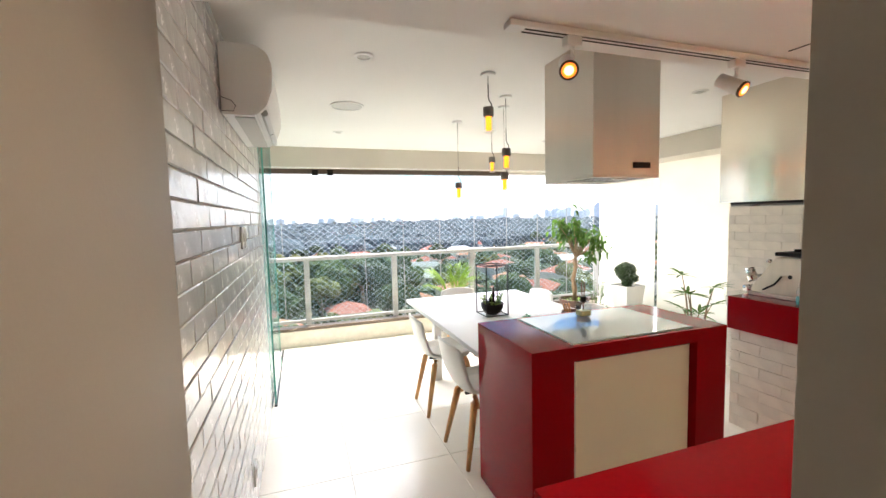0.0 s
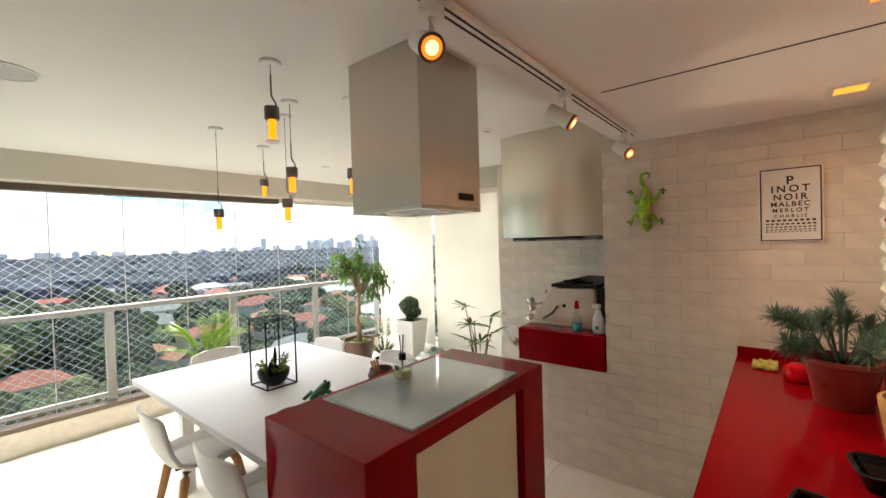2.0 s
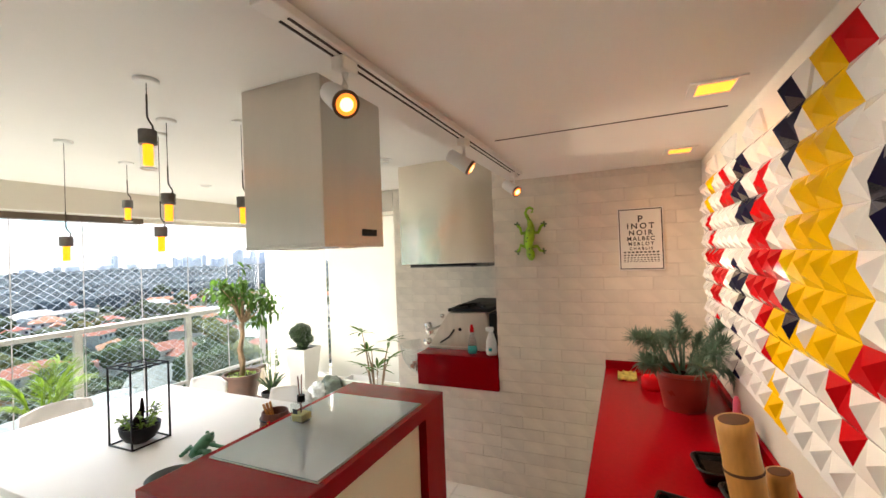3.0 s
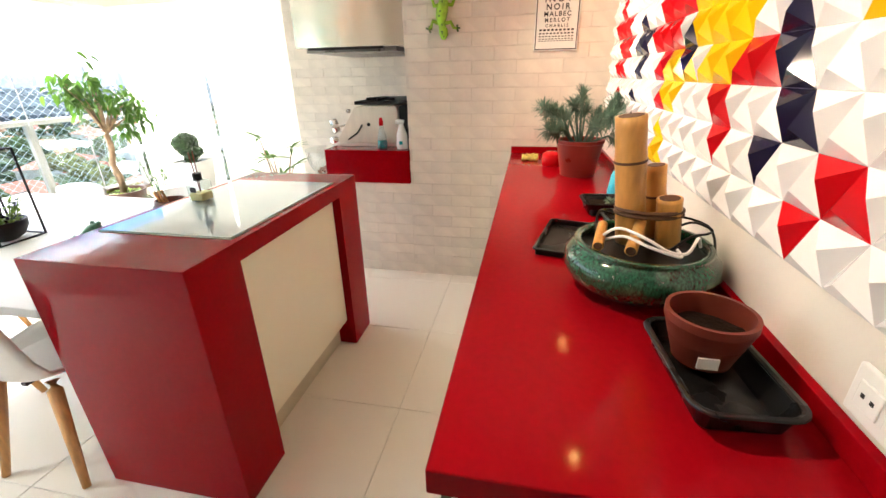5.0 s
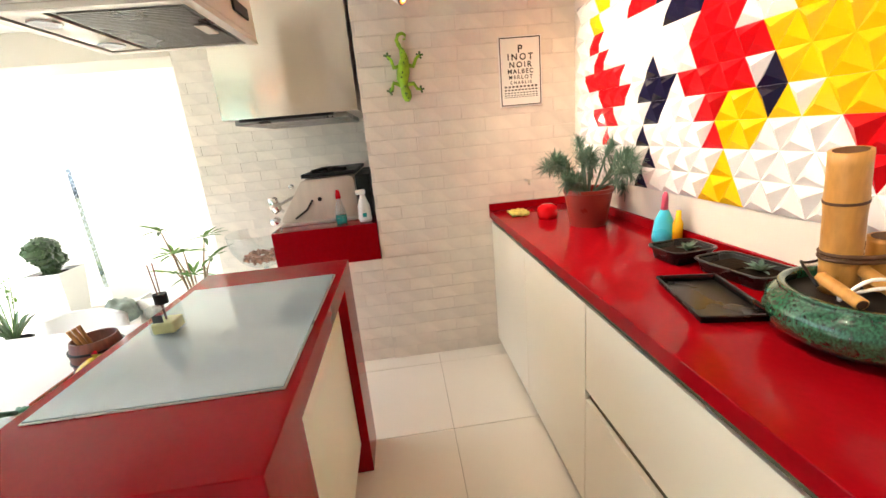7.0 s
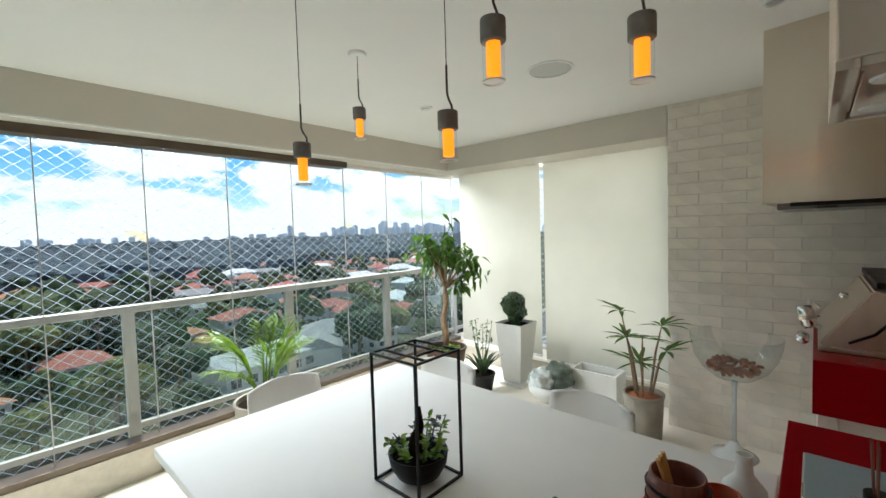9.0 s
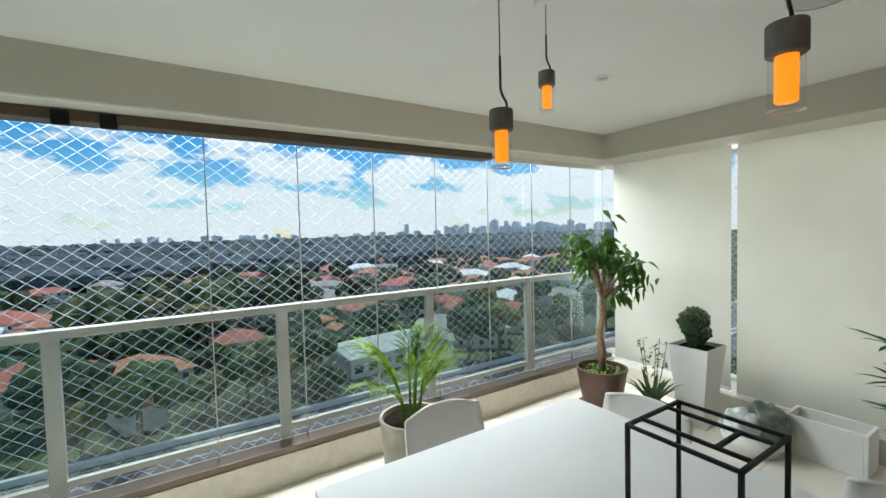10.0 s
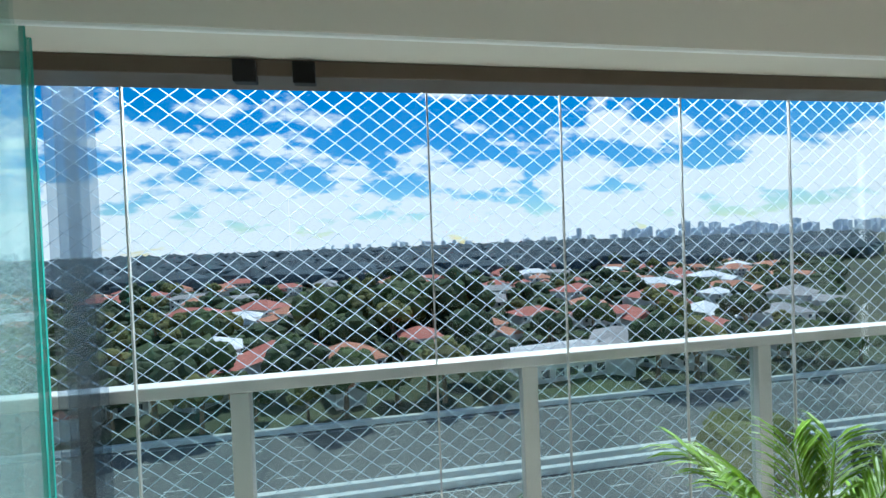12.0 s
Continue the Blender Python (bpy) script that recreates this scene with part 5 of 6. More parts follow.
part("liquid", lathe([(0, 0.001), (0.033, 0.002), (0.035, 0.02), (0.033, 0.055), (0, 0.055)], (3.03, 1.80, 0.953), 24), M_TEAL, so, smooth=True)
part("cap", lathe([(0, 0.16), (0.016, 0.16), (0.016, 0.185), (0.009, 0.215), (0, 0.215)], (3.03, 1.80, 0.953), 20), T_COL["R"], so, "red and white cap", True)
sb = thing("spray_bottle", (3.03, 1.65, 0.952), "white trigger spray bottle with a small label", "bottle")
part("bottle", lathe([(0, 0), (0.038, 0), (0.041, 0.02), (0.038, 0.1), (0.02, 0.15), (0.014, 0.17), (0, 0.17)], (3.03, 1.65, 0.953), 24), M_WHITE, sb, smooth=True)
part("trigger", box(3.015, 3.045, 1.63, 1.69, 1.123, 1.155, 0.008), M_WHITE, sb)
part("label", box(2.9895, 2.993, 1.635, 1.66, 0.985, 1.01), M_TEAL, sb)

# ---- things on the red worktop ----
ZT = 0.9502
M_GLAZE = mat("speckled green glaze", (0.016, 0.085, 0.046), 0.12, var=0.85, scale=190, rvar=0.04, coat=0.6, stretch=(1, 1, 0.6))
M_BAMBOO = mat("bamboo", (0.55, 0.28, 0.07), 0.35, var=0.25, scale=14, stretch=(3, 3, 0.7), bump=0.05)
M_NODE = mat("bamboo node and twine", (0.1, 0.045, 0.02), 0.7, var=0.2)
cx, cy = 1.08, 0.48
bowl = thing("fountain_bowl", (cx, cy, ZT), "green glazed bowl with bamboo fountain and cables", "fountain")
part("bowl", lathe([(0.0, 0), (0.1012, 0), (0.1225, 0.008), (0.1597, 0.035), (0.1736, 0.065), (0.1683, 0.092), (0.1512, 0.108), (0.1459, 0.112), (0.1512, 0.118), (0.1491, 0.122), (0.1363, 0.121), (0.1342, 0.11), (0.1491, 0.08), (0.1278, 0.04), (0.0, 0.03)], (cx, cy, ZT), 56), M_GLAZE, bowl, smooth=True)
part("inner_tray", lathe([(0, 0.095), (0.142, 0.095)], (cx, cy, ZT), 40), M_BLACK, bowl, "dark inner tray")


def bamboo(name, a, b, r, nodes, parent):
    a, b = Vector(a), Vector(b)
    pts, rr = [], []
    for k in range(13):
        pts.append(a.lerp(b, k / 12))
        rr.append(r * (1.05 if k in nodes else 1))
    st = part(name, tube(pts, rr, 22), M_BAMBOO, parent, "golden bamboo section", True)
    d = (b - a).normalized()
    for k in nodes:
        part("node", tube([a.lerp(b, k / 12) - d * 0.003, a.lerp(b, k / 12) + d * 0.003], r * 1.07, 22), M_NODE, st)
    part("hollow", tube([b - d * 0.001, b + d * 0.0008], [r * 0.8, r * 0.8], 20), M_NODE, st)
    return st


bamboo("bamboo_tube", (cx + 0.055, cy + 0.012, ZT + 0.10), (cx + 0.04, cy + 0.055, ZT + 0.398), 0.034, (8,), bowl)
bamboo("bamboo_tube", (cx + 0.04, cy - 0.07, ZT + 0.10), (cx + 0.035, cy - 0.055, ZT + 0.215), 0.028, (), bowl)
bamboo("bamboo_tube", (cx + 0.10, cy - 0.055, ZT + 0.10), (cx + 0.095, cy - 0.03, ZT + 0.28), 0.024, (7,), bowl)
bamboo("bamboo_spout", (cx + 0.03, cy + 0.085, ZT + 0.145), (cx - 0.07, cy + 0.108, ZT + 0.128), 0.012, (), bowl)
bamboo("bamboo_spout", (cx + 0.03, cy + 0.0, ZT + 0.155), (cx - 0.1, cy + 0.045, ZT + 0.132), 0.013, (), bowl)
for z in (0.175, 0.185):
    part("binding", tube([(cx + 0.05 + 0.05 * math.cos(a), cy - 0.018 + 0.075 * math.sin(a), ZT + z) for a in np.linspace(0, 6.28, 24)], 0.005, 6), M_NODE, bowl, "dark twine binding")
for name, m, r, pts in (("cable", M_WHITE, 0.0035, ((-0.03, 0.11, 0.12), (-0.05, 0.07, 0.165), (-0.09, 0.02, 0.16), (-0.10, -0.03, 0.135), (-0.09, -0.07, 0.13), (-0.05, -0.1, 0.15), (-0.02, -0.12, 0.12))),
                        ("cable", M_WHITE, 0.0035, ((-0.02, 0.10, 0.12), (-0.06, 0.055, 0.15), (-0.105, 0.01, 0.145), (-0.11, -0.05, 0.128), (-0.06, -0.06, 0.125))),
                        ("cable", M_BLACK, 0.003, ((0.06, -0.08, 0.13), (0.0, -0.10, 0.17), (-0.03, -0.13, 0.165), (0.01, -0.14, 0.14), (-0.04, -0.09, 0.15), (-0.05, -0.05, 0.12))),
                        ("cable", M_BLACK, 0.003, ((0.02, 0.10, 0.13), (0.07, 0.09, 0.165), (0.1, 0.04, 0.15), (0.09, -0.06, 0.16), (0.04, -0.15, 0.15), (-0.02, -0.155, 0.10)))):
    cu = [Vector((cx, cy, ZT)) + Vector(p) for p in pts]
    fine = []
    for i in range(len(cu) - 1):
        p0, p1, p2, p3 = cu[max(i - 1, 0)], cu[i], cu[i + 1], cu[min(i + 2, len(cu) - 1)]
        for k in range(5):
            f = k / 5
            fine.append(0.5 * ((2 * p1) + (p2 - p0) * f + (2 * p0 - 5 * p1 + 4 * p2 - p3) * f * f + (3 * p1 - p0 - 3 * p2 + p3) * f ** 3))
    part(name, tube(fine + [cu[-1]], r, 7), m, bowl, "looped power cable", True)


def seed_tray(name, x, y, w, d, h, turn, label, cells=0, corner=0.03):
    """A thin open tray with rounded corners, sloping sides and a rolled rim."""
    tr = thing(name, (x, y, ZT), label, "tray", "black plastic trays")

    def shell(levels, bottom):
        bm = bmesh.new()
        rings = []
        for z, grow in levels:
            ring = []
            for qx, qy, start in ((1, 1, 0), (-1, 1, 90), (-1, -1, 180), (1, -1, 270)):
                for k in range(5):
                    a = radians(start + k * 22.5)
                    r = max(0.004, corner + grow)
                    ring.append(bm.verts.new((qx * (w / 2 - corner) + r * math.cos(a), qy * (d / 2 - corner) + r * math.sin(a), z)))
            rings.append(ring)
        for a, b in zip(rings, rings[1:]):
            for k in range(20):
                bm.faces.new((a[k], a[(k + 1) % 20], b[(k + 1) % 20], b[k]))
        if bottom:
            bm.faces.new(rings[0][::-1])
            bm.faces.new(rings[-1])
        bmesh.ops.rotate(bm, verts=bm.verts, matrix=Matrix.Rotation(radians(turn), 3, "Z"))
        bmesh.ops.translate(bm, verts=bm.verts, vec=(x, y, ZT))
        return bm
    part("tray", shell(((0, -0.018), (0.004, -0.014), (h - 0.006, -0.002), (h - 0.006, -0.005), (0.008, -0.017), (0.005, -0.02)), True), M_TRAY, tr)
    part("rim", shell(((h - 0.0055, -0.0045), (h - 0.0055, 0.006), (h - 0.003, 0.0075), (h, 0.006), (h + 0.0005, 0.0), (h - 0.002, -0.0045), (h - 0.0055, -0.0045)), False), M_TRAY, tr)
    for k in range(cells):
        c = box(-w * 0.4 + k * w * 0.8 / cells, -w * 0.4 + (k + 0.9) * w * 0.8 / cells, -d * 0.36, d * 0.36, 0.009, h * 0.7)
        bmesh.ops.rotate(c, verts=c.verts, matrix=Matrix.Rotation(radians(turn), 3, "Z"))
        bmesh.ops.translate(c, verts=c.verts, vec=(x, y, ZT))
        part("soil", c, M_SOIL, tr)
    return tr


M_TRAY = mat("glossy black tray plastic", (0.009, 0.009, 0.0095), 0.28, var=0.2, spec=0.45, bump=0.04, bscale=30)
seed_tray("plant_tray", 0.735, 0.432, 0.245, 0.15, 0.048, 4, "ribbed black plastic tray under a clay pot")
seed_tray("flat_tray", 1.355, 0.61, 0.275, 0.16, 0.022, -13, "shallow square black plastic tray", corner=0.006)
st1 = seed_tray("seedling_tray", 1.47, 0.41, 0.23, 0.145, 0.045, 8, "black seedling tray with dark soil", 2)
st2 = seed_tray("seedling_tray", 1.685, 0.455, 0.14, 0.17, 0.05, 5, "black seedling tray with a tiny succulent", 1)
for owner, ox, oy, n in ((st2, 1.675, 0.44, 18), (st1, 1.42, 0.40, 22)):
    tiny = bmesh.new()
    for i in range(n):
        a = i * 2.4
        leaf(tiny, (ox, oy, ZT + 0.035), (math.cos(a), math.sin(a), rp.uniform(0.3, 1.5)), rp.uniform(0.03, 0.06), 0.014, 0.2)
    part("seedling", tiny, M_LEAF_B, owner)
cp = pot("clay_pot", (0.785, 0.432, ZT + 0.006), 0.047, 0.069, 0.105, M_CLAY, "terracotta plastic pot filled with soil in a black tray", lip=0.002)
part("label", box(0.7225, 0.7265, 0.43, 0.462, ZT + 0.035, ZT + 0.055), M_WHITE, cp, "white paper label")

sprb = thing("cleaning_bottle", (1.91, 0.375, ZT), "light blue spray bottle with a pink trigger", "bottle")
M_BLUE = mat("light blue plastic", (0.05, 0.5, 0.68), 0.3, var=0.03)
M_PINK = mat("pink plastic", (0.75, 0.12, 0.2), 0.35, var=0.03)
part("bottle", lathe([(0, 0), (0.04, 0), (0.042, 0.02), (0.033, 0.09), (0.014, 0.13), (0, 0.13)], (1.91, 0.375, ZT), 24), M_BLUE, sprb, smooth=True)
part("cap", lathe([(0, 0.13), (0.014, 0.13), (0.011, 0.185), (0.005, 0.2), (0, 0.2)], (1.91, 0.375, ZT), 18), M_PINK, sprb, "pink nozzle", True)
yb = thing("yellow_bottle", (1.865, 0.346, ZT), "narrow yellow squeeze bottle", "bottle")
part("bottle", lathe([(0, 0), (0.019, 0), (0.019, 0.08), (0.011, 0.1), (0.009, 0.13), (0, 0.13)], (1.865, 0.346, ZT), 18), M_YEL, yb, smooth=True)

ppx, ppy = 2.32, 0.50
M_POT_R = mat("red brown pot", (0.3, 0.04, 0.028), 0.35, var=0.12, scale=10)
shrub = pot("needle_shrub", (ppx, ppy, ZT - 0.011), 0.085, 0.112, 0.19, M_POT_R, "blue-green needle-leaved plant in a red pot")
for i in range(15):
    a = i * 2.4
    reach = 0.07 + 0.23 * ((i * 7) % 15) / 14
    base = Vector((ppx + 0.04 * math.cos(a), ppy + 0.04 * math.sin(a), ZT + 0.16))
    tip = base + Vector((reach * math.cos(a), min(reach, 0.17) * math.sin(a), rp.uniform(0.12, 0.33) - 0.5 * reach))
    mid = base.lerp(tip, 0.55) + Vector((0, 0, 0.04))
    pts = [base, mid, tip]
    sg = tube(pts, [0.006, 0.005, 0.003], 6)
    for k in range(150):
        f = 0.3 + 0.72 * rp.random() ** 0.6
        p = base.lerp(mid, f * 2) if f < 0.5 else mid.lerp(tip, f * 2 - 1)
        ax3 = (tip - base).normalized()
        o = Vector((rp.gauss(0, 1), rp.gauss(0, 1), rp.gauss(0, 1))).normalized()
        leaf(sg, p, o + ax3 * 0.75, rp.uniform(0.05, 0.075), 0.0065, 0.05, 0.2)
    part("branch", sg, M_LEAF_B, shrub)
cloth = bmesh.new()
bmesh.ops.create_grid(cloth, x_segments=14, y_segments=10, size=0.5)
for v in cloth.verts:
    v.co = Vector((2.72 + v.co.x * 0.13, 0.74 + v.co.y * 0.1, ZT + 0.02 + 0.016 * noise.noise(v.co * 5) + 0.006 * noise.noise(v.co * 14)))
bmesh.ops.solidify(cloth, geom=list(cloth.faces), thickness=0.014)
tagged(part("sponge_cloth", cloth, mat("yellow printed cloth", (0.5, 0.42, 0.1), 0.9, var=0.45, scale=40), None, smooth=True), "crumpled yellow printed cleaning cloth", "cloth")
rb = thing("red_tin", (2.56, 0.62, ZT), "small round red tin", "tin")
part("tin", lathe([(0, 0), (0.05, 0), (0.055, 0.02), (0.052, 0.06), (0.03, 0.075), (0, 0.078)], (2.56, 0.62, ZT), 24), T_COL["R"], rb, smooth=True)
tap = thing("wall_tap", (X_GW - 0.02, 0.40, 1.1), "small metal tap on the brick wall", "tap")
part("spout", tube([(X_GW - 0.001, 0.62, 1.12), (X_GW - 0.06, 0.62, 1.12), (X_GW - 0.075, 0.62, 1.10)], 0.008, 10), M_ALU, tap)

# ---- outside ----
GZ = -34.0
M_GROUND = mat("parkland ground", (0.075, 0.085, 0.045), 0.95, var=0.45, scale=0.03)
M_ROAD = mat("worn pale asphalt", (0.13, 0.13, 0.128), 0.9, var=0.15, scale=0.3)
M_KERB = mat("pale concrete barrier", (0.66, 0.65, 0.62), 0.8, var=0.1, scale=1)
M_FOL = [mat("tree canopy " + n, c, 0.8, var=0.4, scale=0.35, island=0.3) for n, c in (("dark", (0.04, 0.064, 0.021)), ("mid", (0.07, 0.1, 0.027)), ("olive", (0.135, 0.135, 0.035)))]
# distance haze mixed into the canopy colour, bluer and paler than near trees
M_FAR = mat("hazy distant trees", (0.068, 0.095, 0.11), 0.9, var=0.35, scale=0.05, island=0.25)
M_ROOF = [mat("roof " + n, c, 0.8, var=0.2, scale=1.2) for n, c in (("clay", (0.46, 0.15, 0.11)), ("orange", (0.5, 0.22, 0.13)), ("grey", (0.34, 0.33, 0.32)), ("white", (0.82, 0.82, 0.82)))]
M_HOUSE = mat("house plaster", (0.62, 0.58, 0.52), 0.85, var=0.12, scale=0.6)
# no haze in the air, so these tones carry the towers' distance haze
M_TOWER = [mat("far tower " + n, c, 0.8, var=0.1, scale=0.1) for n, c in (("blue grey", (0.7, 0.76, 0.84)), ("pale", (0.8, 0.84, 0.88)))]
M_WIN = mat("dark window", (0.06, 0.07, 0.08), 0.2)
ground = setting("ground", box(-3000, 3000, 6.5, 4800, GZ - 2, GZ), M_GROUND, "wide green city plain far below the balcony", "ground")
road = setting("road", box(-500, 500, 46, 86, GZ + 0.01, GZ + 0.05), M_ROAD, "broad grey avenue below the building", "road")
for k, y in enumerate((45.2, 62.0, 64.5, 86.2)):
    setting("road_barrier", box(-500, 500, y, y + 0.9, GZ + 0.02, GZ + 1.1, 0.1), M_KERB, "pale concrete barrier along the avenue", "barrier")
M_LANE = mat("worn white road paint", (0.6, 0.6, 0.58), 0.8, var=0.3, scale=1.5)
for k, y in enumerate((46.6, 61.2, 66.0, 84.9)):
    setting("lane_line", box(-300, 300, y, y + 0.18, GZ + 0.051, GZ + 0.056), M_LANE, "solid white edge line on the avenue", "lane line")
for y in (50.2, 53.8, 57.4, 70.5, 75.2, 80.0):
    dashes = bmesh.new()
    for i in range(40):
        box(-160 + i * 8, -156.5 + i * 8, y, y + 0.18, GZ + 0.051, GZ + 0.056, 0, dashes)
    setting("lane_dashes", dashes, M_LANE, "dashed white lane marking on the avenue", "lane line")
for k, (x0, x1) in enumerate(((-400, 18), (18.5, 400))):
    setting("verge", box(x0, x1, 87.3, 93, GZ + 0.01, GZ + 0.2), M_GROUND, "green verge beside the avenue", "verge")

ro = random.Random(21)


def canopy_mesh(name, r, h, clumps, material, seed):
    """A crown of many uneven clumps on a short trunk, with gaps between."""
    rn = random.Random(seed)
    bm = bmesh.new()
    for i in range(clumps):
        t = bmesh.new()
        cr0 = r * rn.uniform(0.22, 0.4)
        bmesh.ops.create_icosphere(t, subdivisions=2, radius=cr0)
        a, q = rn.uniform(0, 6.28), math.sqrt(rn.random()) * r * 0.8
        c = Vector((q * math.cos(a), q * math.sin(a), h - r * 0.75 * (q / r) ** 2 + rn.uniform(-0.25, 0.1) * r))
        for v in t.verts:
            v.co = v.co * (1 + 0.5 * noise.noise(v.co * (2.2 / cr0) + Vector((i * 3.7, seed, 0)))) + c
        merge(bm, t)
    me = bpy.data.meshes.new(name)
    bm.to_mesh(me)
    bm.free()
    me.materials.append(material)
    return me


def trunk_mesh(h):
    bm = tube([(0, 0, 0), (0.1, 0, h * 0.4), (0, 0.1, h * 0.75)], [0.4, 0.3, 0.15], 7)
    tube([(0.1, 0, h * 0.4), (1.2, 0.4, h * 0.8)], [0.2, 0.08], 6, bm)
    tube([(0.1, 0, h * 0.45), (-1.1, -0.5, h * 0.8)], [0.2, 0.08], 6, bm)
    me = bpy.data.meshes.new("trunk")
    bm.to_mesh(me)
    bm.free()
    me.materials.append(M_BARK)
    return me


crowns = [canopy_mesh("crown", ro.uniform(3.6, 5), ro.uniform(7, 9.5), 24, M_FOL[k % 3], k) for k in range(6)]
trunk0 = trunk_mesh(8)
taken = [(46, 108, 16), (8, 178, 26)]
# houses first, so that trees keep clear of them
roof_choice = [0, 0, 1, 1, 0, 2, 3]


def house(x, y, w, d, h, turn, roof, label):
    ho = thing("house", (0, 0, 0), label, "house", "houses below")
    part("wall", box(-w / 2, w / 2, -d / 2, d / 2, 0, h), M_HOUSE, ho)
    rf = bmesh.new()
    e, rise = 0.7, min(w, d) * 0.24
    base = [rf.verts.new(p) for p in ((-w / 2 - e, -d / 2 - e, h), (w / 2 + e, -d / 2 - e, h), (w / 2 + e, d / 2 + e, h), (-w / 2 - e, d / 2 + e, h))]
    rx = max(0.3, w / 2 - d / 2)
    top = [rf.verts.new((-rx, 0, h + rise)), rf.verts.new((rx, 0, h + rise))]
    for f in ((base[0], base[1], top[1], top[0]), (base[1], base[2], top[1]), (base[2], base[3], top[0], top[1]), (base[3], base[0], top[0]), tuple(base[::-1])):
        rf.faces.new(f)
    part("roof", rf, M_ROOF[roof], ho)
    # a lower gabled wing set across the main block
    ww, wd, wh, wx1 = w * 0.42, d * 0.75, h * 0.72, w * 0.3 * (1 if int(x) % 2 else -1)
    part("wing_wall", box(wx1 - ww / 2, wx1 + ww / 2, -d / 2 - wd, -d / 2 - 0.02, 0, wh), M_HOUSE, ho)
    wr = bmesh.new()
    front, back = [[wr.verts.new(p) for p in ((wx1 - ww / 2 - 0.5, yy, wh - 0.1), (wx1, yy, wh + ww * 0.26), (wx1 + ww / 2 + 0.5, yy, wh - 0.1))] for yy in (-d / 2 - wd - 0.5, -d / 2 + 0.4)]
    wr.faces.new(front)
    for k in range(3):
        wr.faces.new((front[k], back[k], back[(k + 1) % 3], front[(k + 1) % 3]))
    bmesh.ops.recalc_face_normals(wr, faces=wr.faces)
    part("wing_roof", wr, M_ROOF[roof], ho)
    n = max(2, int(w / 3))
    for i in range(n):
        for z in ([1.2, 4.2] if h > 5 else [1.2]):
            wx0 = -w / 2 + (i + 0.5) * w / n
            part("window", box(wx0 - 0.6, wx0 + 0.6, -d / 2 - 0.06, -d / 2 + 0.05, z, z + 1.3), M_WIN, ho)
    ho.matrix_basis = pose(x, y, GZ, 0, 0, turn)
    return ho


for i in range(118):
    for tries in range(20):
        y = 108 + 420 * ro.random() ** 1.25
        x = ro.uniform(-0.85, 1.15) * y
        if all((x - a) ** 2 + (y - b) ** 2 > (r + 10) ** 2 for a, b, r in taken):
            break
    w, d = ro.uniform(11, 28), ro.uniform(9, 16)
    rf = ro.choice(roof_choice)
    house(x, y, w, d, ro.choice((3.2, 6.2, 6.4)), ro.uniform(-35, 35), rf, ("house with a red clay tile roof", "house with an orange tile roof", "house with a grey sheet roof", "house with a white flat-pitched roof")[rf])
    taken.append((x, y, w * 0.55))
taken.remove((8, 178, 26))
# the white hall beside the avenue
hall = thing("white_hall", (0, 0, 0), "long low hall with a white sheet roof", "building")
part("wall", box(-13, 13, -8, 8, 0, 5), M_HOUSE, hall)
hr = bmesh.new()
for y0, y1, z0, z1 in ((-8.6, 0, 5.1, 6.8), (0, 8.6, 6.8, 5.1)):
    v = [hr.verts.new(p) for p in ((-13.6, y0, z0), (13.6, y0, z0), (13.6, y1, z1), (-13.6, y1, z1))]
    hr.faces.new(v)
bmesh.ops.solidify(hr, geom=list(hr.faces), thickness=0.2)
part("roof", hr, M_ROOF[3], hall, "white sheet roof")
for i in range(6):
    part("window", box(-12 + i * 4, -9.6 + i * 4, -8.06, -7.95, 1.2, 3.2), M_WIN, hall)
hall.matrix_basis = pose(46, 108, GZ, 0, 0, 8)
taken.append((46, 108, 15))

n_trees = 0
for i in range(900):
    if n_trees >= 240:
        break
    y = 96 + 330 * ro.random() ** 1.3
    x = ro.uniform(-0.95, 1.2) * y
    if i < 46:
        x, y = -95 + i * 5 + ro.uniform(-2, 2), ro.uniform(89, 97)
    elif i >= 64 and i < 90:
        x, y = ro.uniform(-25, 42), ro.uniform(155, 200)
    elif i < 64:
        x, y = -72 + (i - 46) * 10 + ro.uniform(-4, 4), ro.uniform(34, 41)
    if (i < 46 and i % 2) or any((x - a) ** 2 + (y - b) ** 2 < (r + 2.5) ** 2 for a, b, r in taken):
        continue
    s = ro.uniform(0.8, 1.7)
    if i >= 64 and -25 < x < 42 and 150 < y < 205:
        s *= 1.45
    tr = thing("tree", (x, y, GZ), "leafy green city tree", "tree", "trees below")
    tr.rotation_euler, tr.scale = (0, 0, ro.uniform(0, 6.28)), (s, s, s * ro.uniform(0.85, 1.1))
    for nm, me in (("crown", ro.choice(crowns)), ("trunk", trunk0)):
        ob = new(nm, me)
        ob.parent = tr
    n_trees += 1


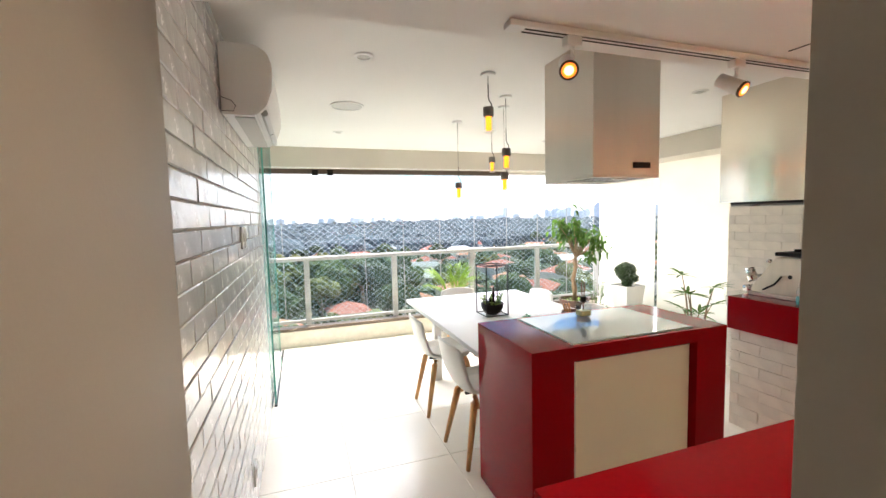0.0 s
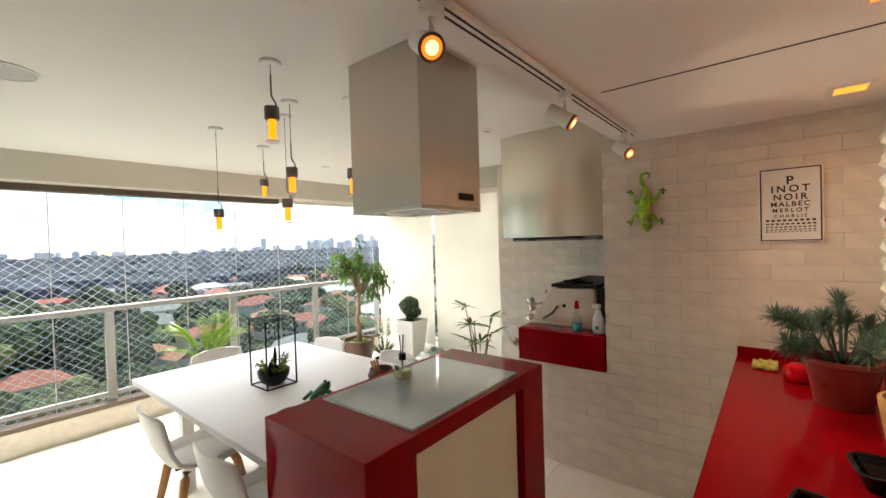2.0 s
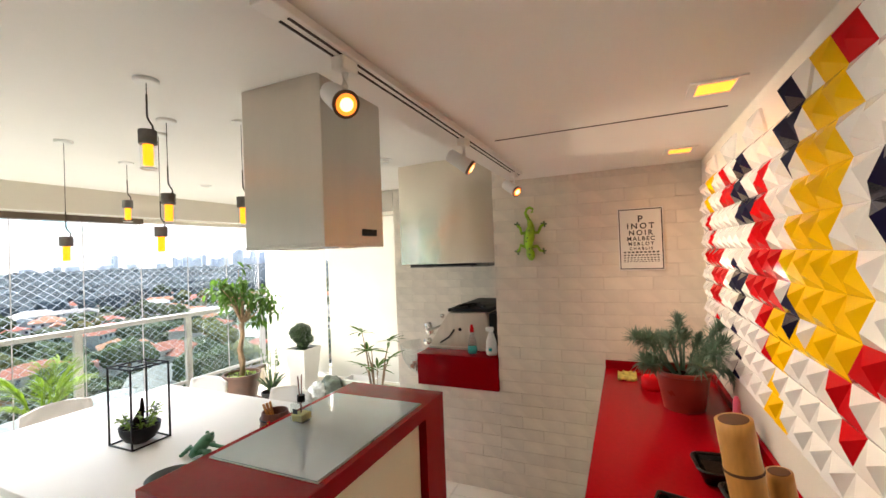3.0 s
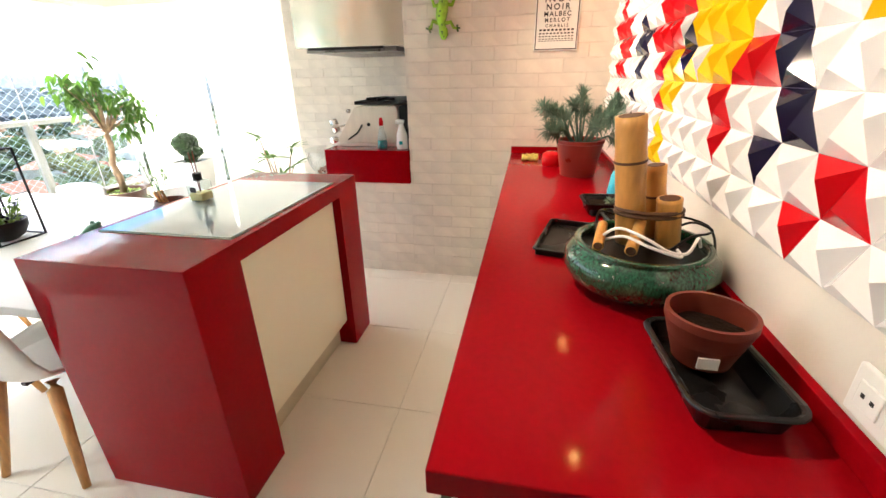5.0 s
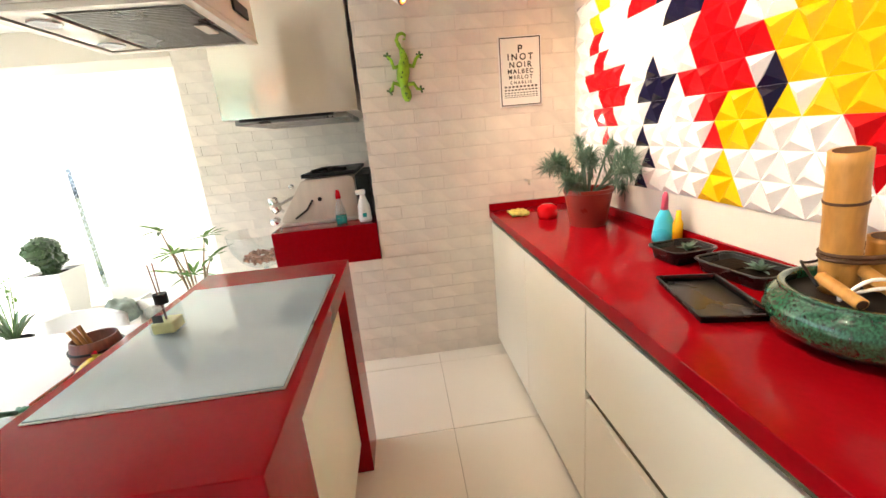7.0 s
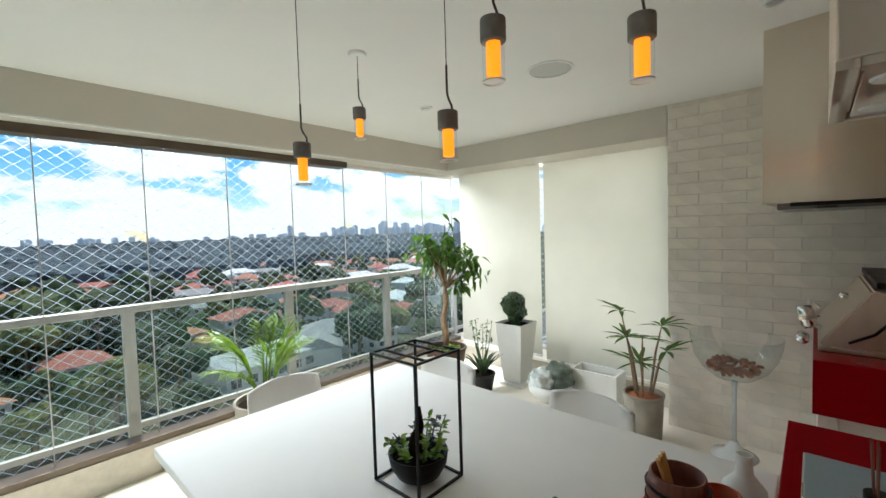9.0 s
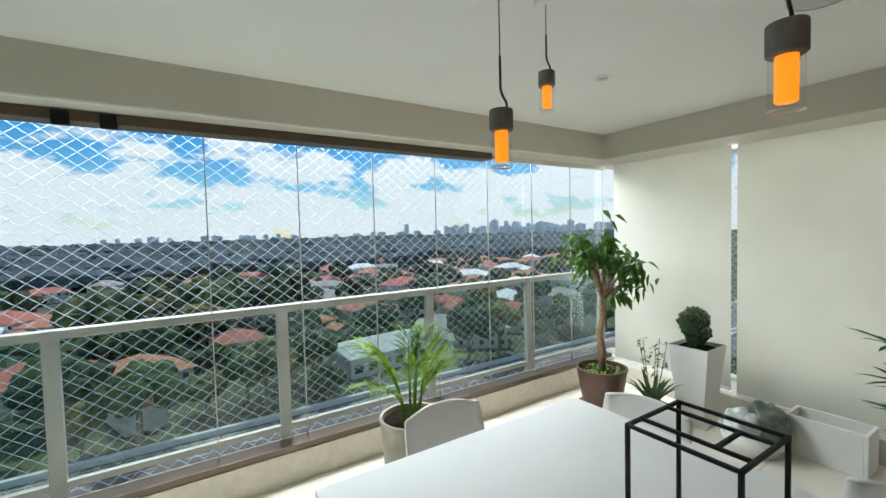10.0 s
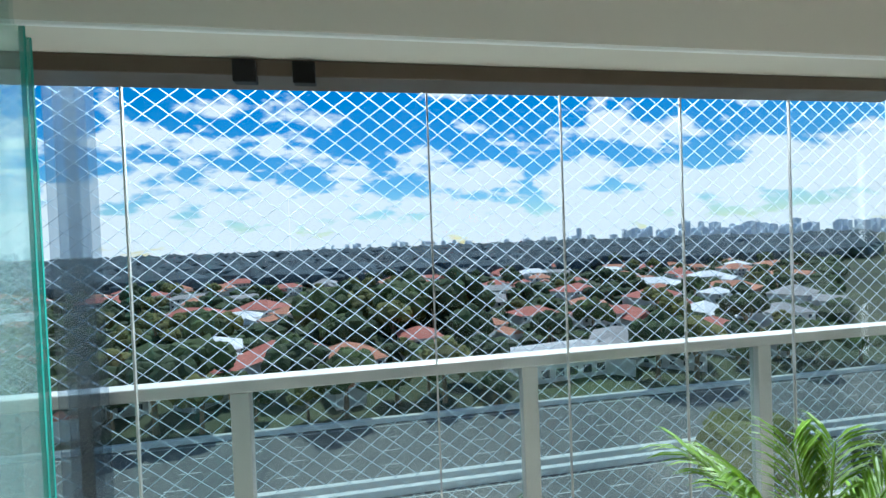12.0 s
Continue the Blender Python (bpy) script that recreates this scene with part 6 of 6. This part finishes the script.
def woods(name, count, y0, y1, spread, size, material, label):
    """Far tree cover as one sheet of uneven low clumps."""
    ico = bmesh.new()
    bmesh.ops.create_icosphere(ico, subdivisions=1, radius=1)
    base = np.array([v.co[:] for v in ico.verts])
    tris = np.array([[v.index for v in f.verts] for f in ico.faces])
    ico.free()
    rg = np.random.RandomState(5 + count)
    vs, fs = [], []
    for i in range(count):
        y = y0 + (y1 - y0) * rg.rand() ** 1.5
        x = rg.uniform(-spread, spread * 1.15) * y
        if y < 560 and any((x - a) ** 2 + (y - b) ** 2 < (r + 3) ** 2 for a, b, r in taken):
            continue
        s = size * rg.uniform(0.5, 1.3) * (1 + y / 2600)
        jit = 1 + 0.35 * (rg.rand(len(base), 1) - 0.5)
        vs.append(base * jit * (s, s, s * 0.62) + (x, y, GZ + s * 0.55))
        fs.append(tris + (len(vs) - 1) * len(base))
    me = bpy.data.meshes.new(name)
    me.from_pydata(np.concatenate(vs).tolist(), [], np.concatenate(fs).tolist())
    me.materials.append(material)
    return tagged(new(name, me), label, "trees", "", "stuff")


woods("tree_cover", 2600, 130, 520, 1.15, 4.2, M_FOL[0], "dark green tree cover between the houses")
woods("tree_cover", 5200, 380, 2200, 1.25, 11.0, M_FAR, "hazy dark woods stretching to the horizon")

tower_n = 0
for i in range(98):
    if i < 70:
        x, y = ro.uniform(1150, 3000), ro.uniform(1400, 2300)
        h = ro.uniform(42, 84)
    else:
        x, y = ro.uniform(-300, 1500), ro.uniform(1900, 2700)
        h = ro.uniform(34, 43)
    w = ro.uniform(16, 40)
    tw0 = thing("tower_block", (x, y, GZ), "hazy distant apartment tower", "building", "skyline")
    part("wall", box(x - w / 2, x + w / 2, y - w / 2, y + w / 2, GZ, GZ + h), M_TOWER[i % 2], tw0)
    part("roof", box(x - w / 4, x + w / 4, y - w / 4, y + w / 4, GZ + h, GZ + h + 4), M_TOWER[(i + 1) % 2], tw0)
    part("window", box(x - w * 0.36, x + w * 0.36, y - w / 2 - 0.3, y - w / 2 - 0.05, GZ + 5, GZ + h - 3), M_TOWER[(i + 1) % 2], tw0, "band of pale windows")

# ---- pieces of floor and walls ----


def shared(name, bm, material):
    me = bpy.data.meshes.new(name)
    bm.to_mesh(me)
    bm.free()
    me.materials.append(material)
    return me


def piece(name, me, parent, at, rot=None, scale=None):
    ob = new(name, me)
    ob.parent = parent
    ob.location = at
    if rot:
        ob.rotation_euler = rot
    if scale:
        ob.scale = scale
    return ob


TS = 0.645
tile_mesh = shared("tile", box(-TS / 2 + 0.0015, TS / 2 - 0.0015, -TS / 2 + 0.0015, TS / 2 - 0.0015, -0.01, 0, 0.0012, seg=1), M_TILE)
for i in range(-5, 6):
    for j in range(-7, 8):
        cx, cy = 1.522 + (i + 0.5) * TS, 1.275 + (j + 0.5) * TS
        if X_W - 0.3 < cx < X_E + 0.2 and Y_S - 0.3 < cy < 5.5:
            piece("tile", tile_mesh, floor, (cx, cy, 0))


def brick_mesh(name, l, h, d, material, seed, edge):
    """One brick lying along y with its face towards +x, slightly uneven."""
    rnd = random.Random(seed)
    bm = box(-d, 0, -l / 2, l / 2, -h / 2, h / 2)
    es = [e for e in bm.edges if all(v.co.x > -0.001 for v in e.verts)]
    bmesh.ops.bevel(bm, geom=es, offset=edge, segments=1, affect="EDGES")
    for v in bm.verts:
        v.co += Vector((rnd.uniform(-0.0012, 0.0012), rnd.uniform(-0.001, 0.001), rnd.uniform(-0.001, 0.001)))
    return shared(name, bm, material)


def lay(parent, x, face, y0, y1, z0, z1, l, h, joint, material, limit, name="brick", edge=0.002):
    """Lays a running bond; face +1 looks towards +x. Pieces past the limit are joined."""
    rnd = random.Random(len(parent.name))
    full = [brick_mesh(name, l - joint, h - joint, 0.016, material, k, edge) for k in range(4)]
    half = [brick_mesh(name, l / 2 - joint, h - joint, 0.016, material, 9 + k, edge) for k in range(2)]
    count, row, z = 0, 0, z0
    rest = []
    while z < z1 - 0.6 * h:
        y = y0 - (l / 2 if row % 2 else 0)
        while y < y1 - 0.02:
            a, b = max(y, y0), min(y + l, y1)
            w = b - a
            if w > 0.03:
                me = rnd.choice(full if w > 0.75 * l else half)
                s = (w - joint) / ((l if w > 0.75 * l else l / 2) - joint)
                at = (x + face * rnd.uniform(-0.002, 0.002), (a + b) / 2, z + h / 2)
                rot = (0, 0, 0 if face > 0 else math.pi)
                if count < limit:
                    piece(name, me, parent, at, rot, (1, s, 1))
                else:
                    rest.append((me, Matrix.LocRotScale(at, Euler(rot), (1, s, 1))))
                count += 1
            y += l
        z += h
        row += 1
    if rest:
        bm = bmesh.new()
        for me, m in rest:
            k = len(bm.verts)
            bm.from_mesh(me)
            bm.verts.ensure_lookup_table()
            for v in bm.verts[k:]:
                v.co = m @ v.co
        ob = part("brick_courses", bm, material, parent)
        tagged(ob, kind="stuff")


lay(wall_b, X_LW, 1, 1.252, 3.74, 0, Z_C, 0.31, 0.0818, 0.006, M_BRICK_W, 300, edge=0.003)
lay(wall_g, X_GW, -1, Y_TW, Y_NI, 0, Z_K, 0.28, 0.08, 0.003, M_BRICK_B, 300)
lay(wall_u, X_GW + 0.012, -1, Y_NI, 2.2, 0, 0.715, 0.28, 0.08, 0.003, M_BRICK_B, 300)
lay(wall_n, X_NB - 0.012, -1, Y_NI, Y_PI, 0, Z_C, 0.28, 0.08, 0.003, M_BRICK_B, 300)
side_bricks = shared("brick", box(-0.138, 0.138, 0, 0.014, -0.038, 0.038, 0.003, seg=1), M_BRICK_B)
for r in range(9, 31):
    for c in range(4):
        xx = 3.1 + c * 0.28 + (0.14 if r % 2 else 0)
        if xx < 4.0:
            piece("brick", side_bricks, wall_ns, (xx, Y_NI - 0.0145, (r + 0.5) * 0.08))
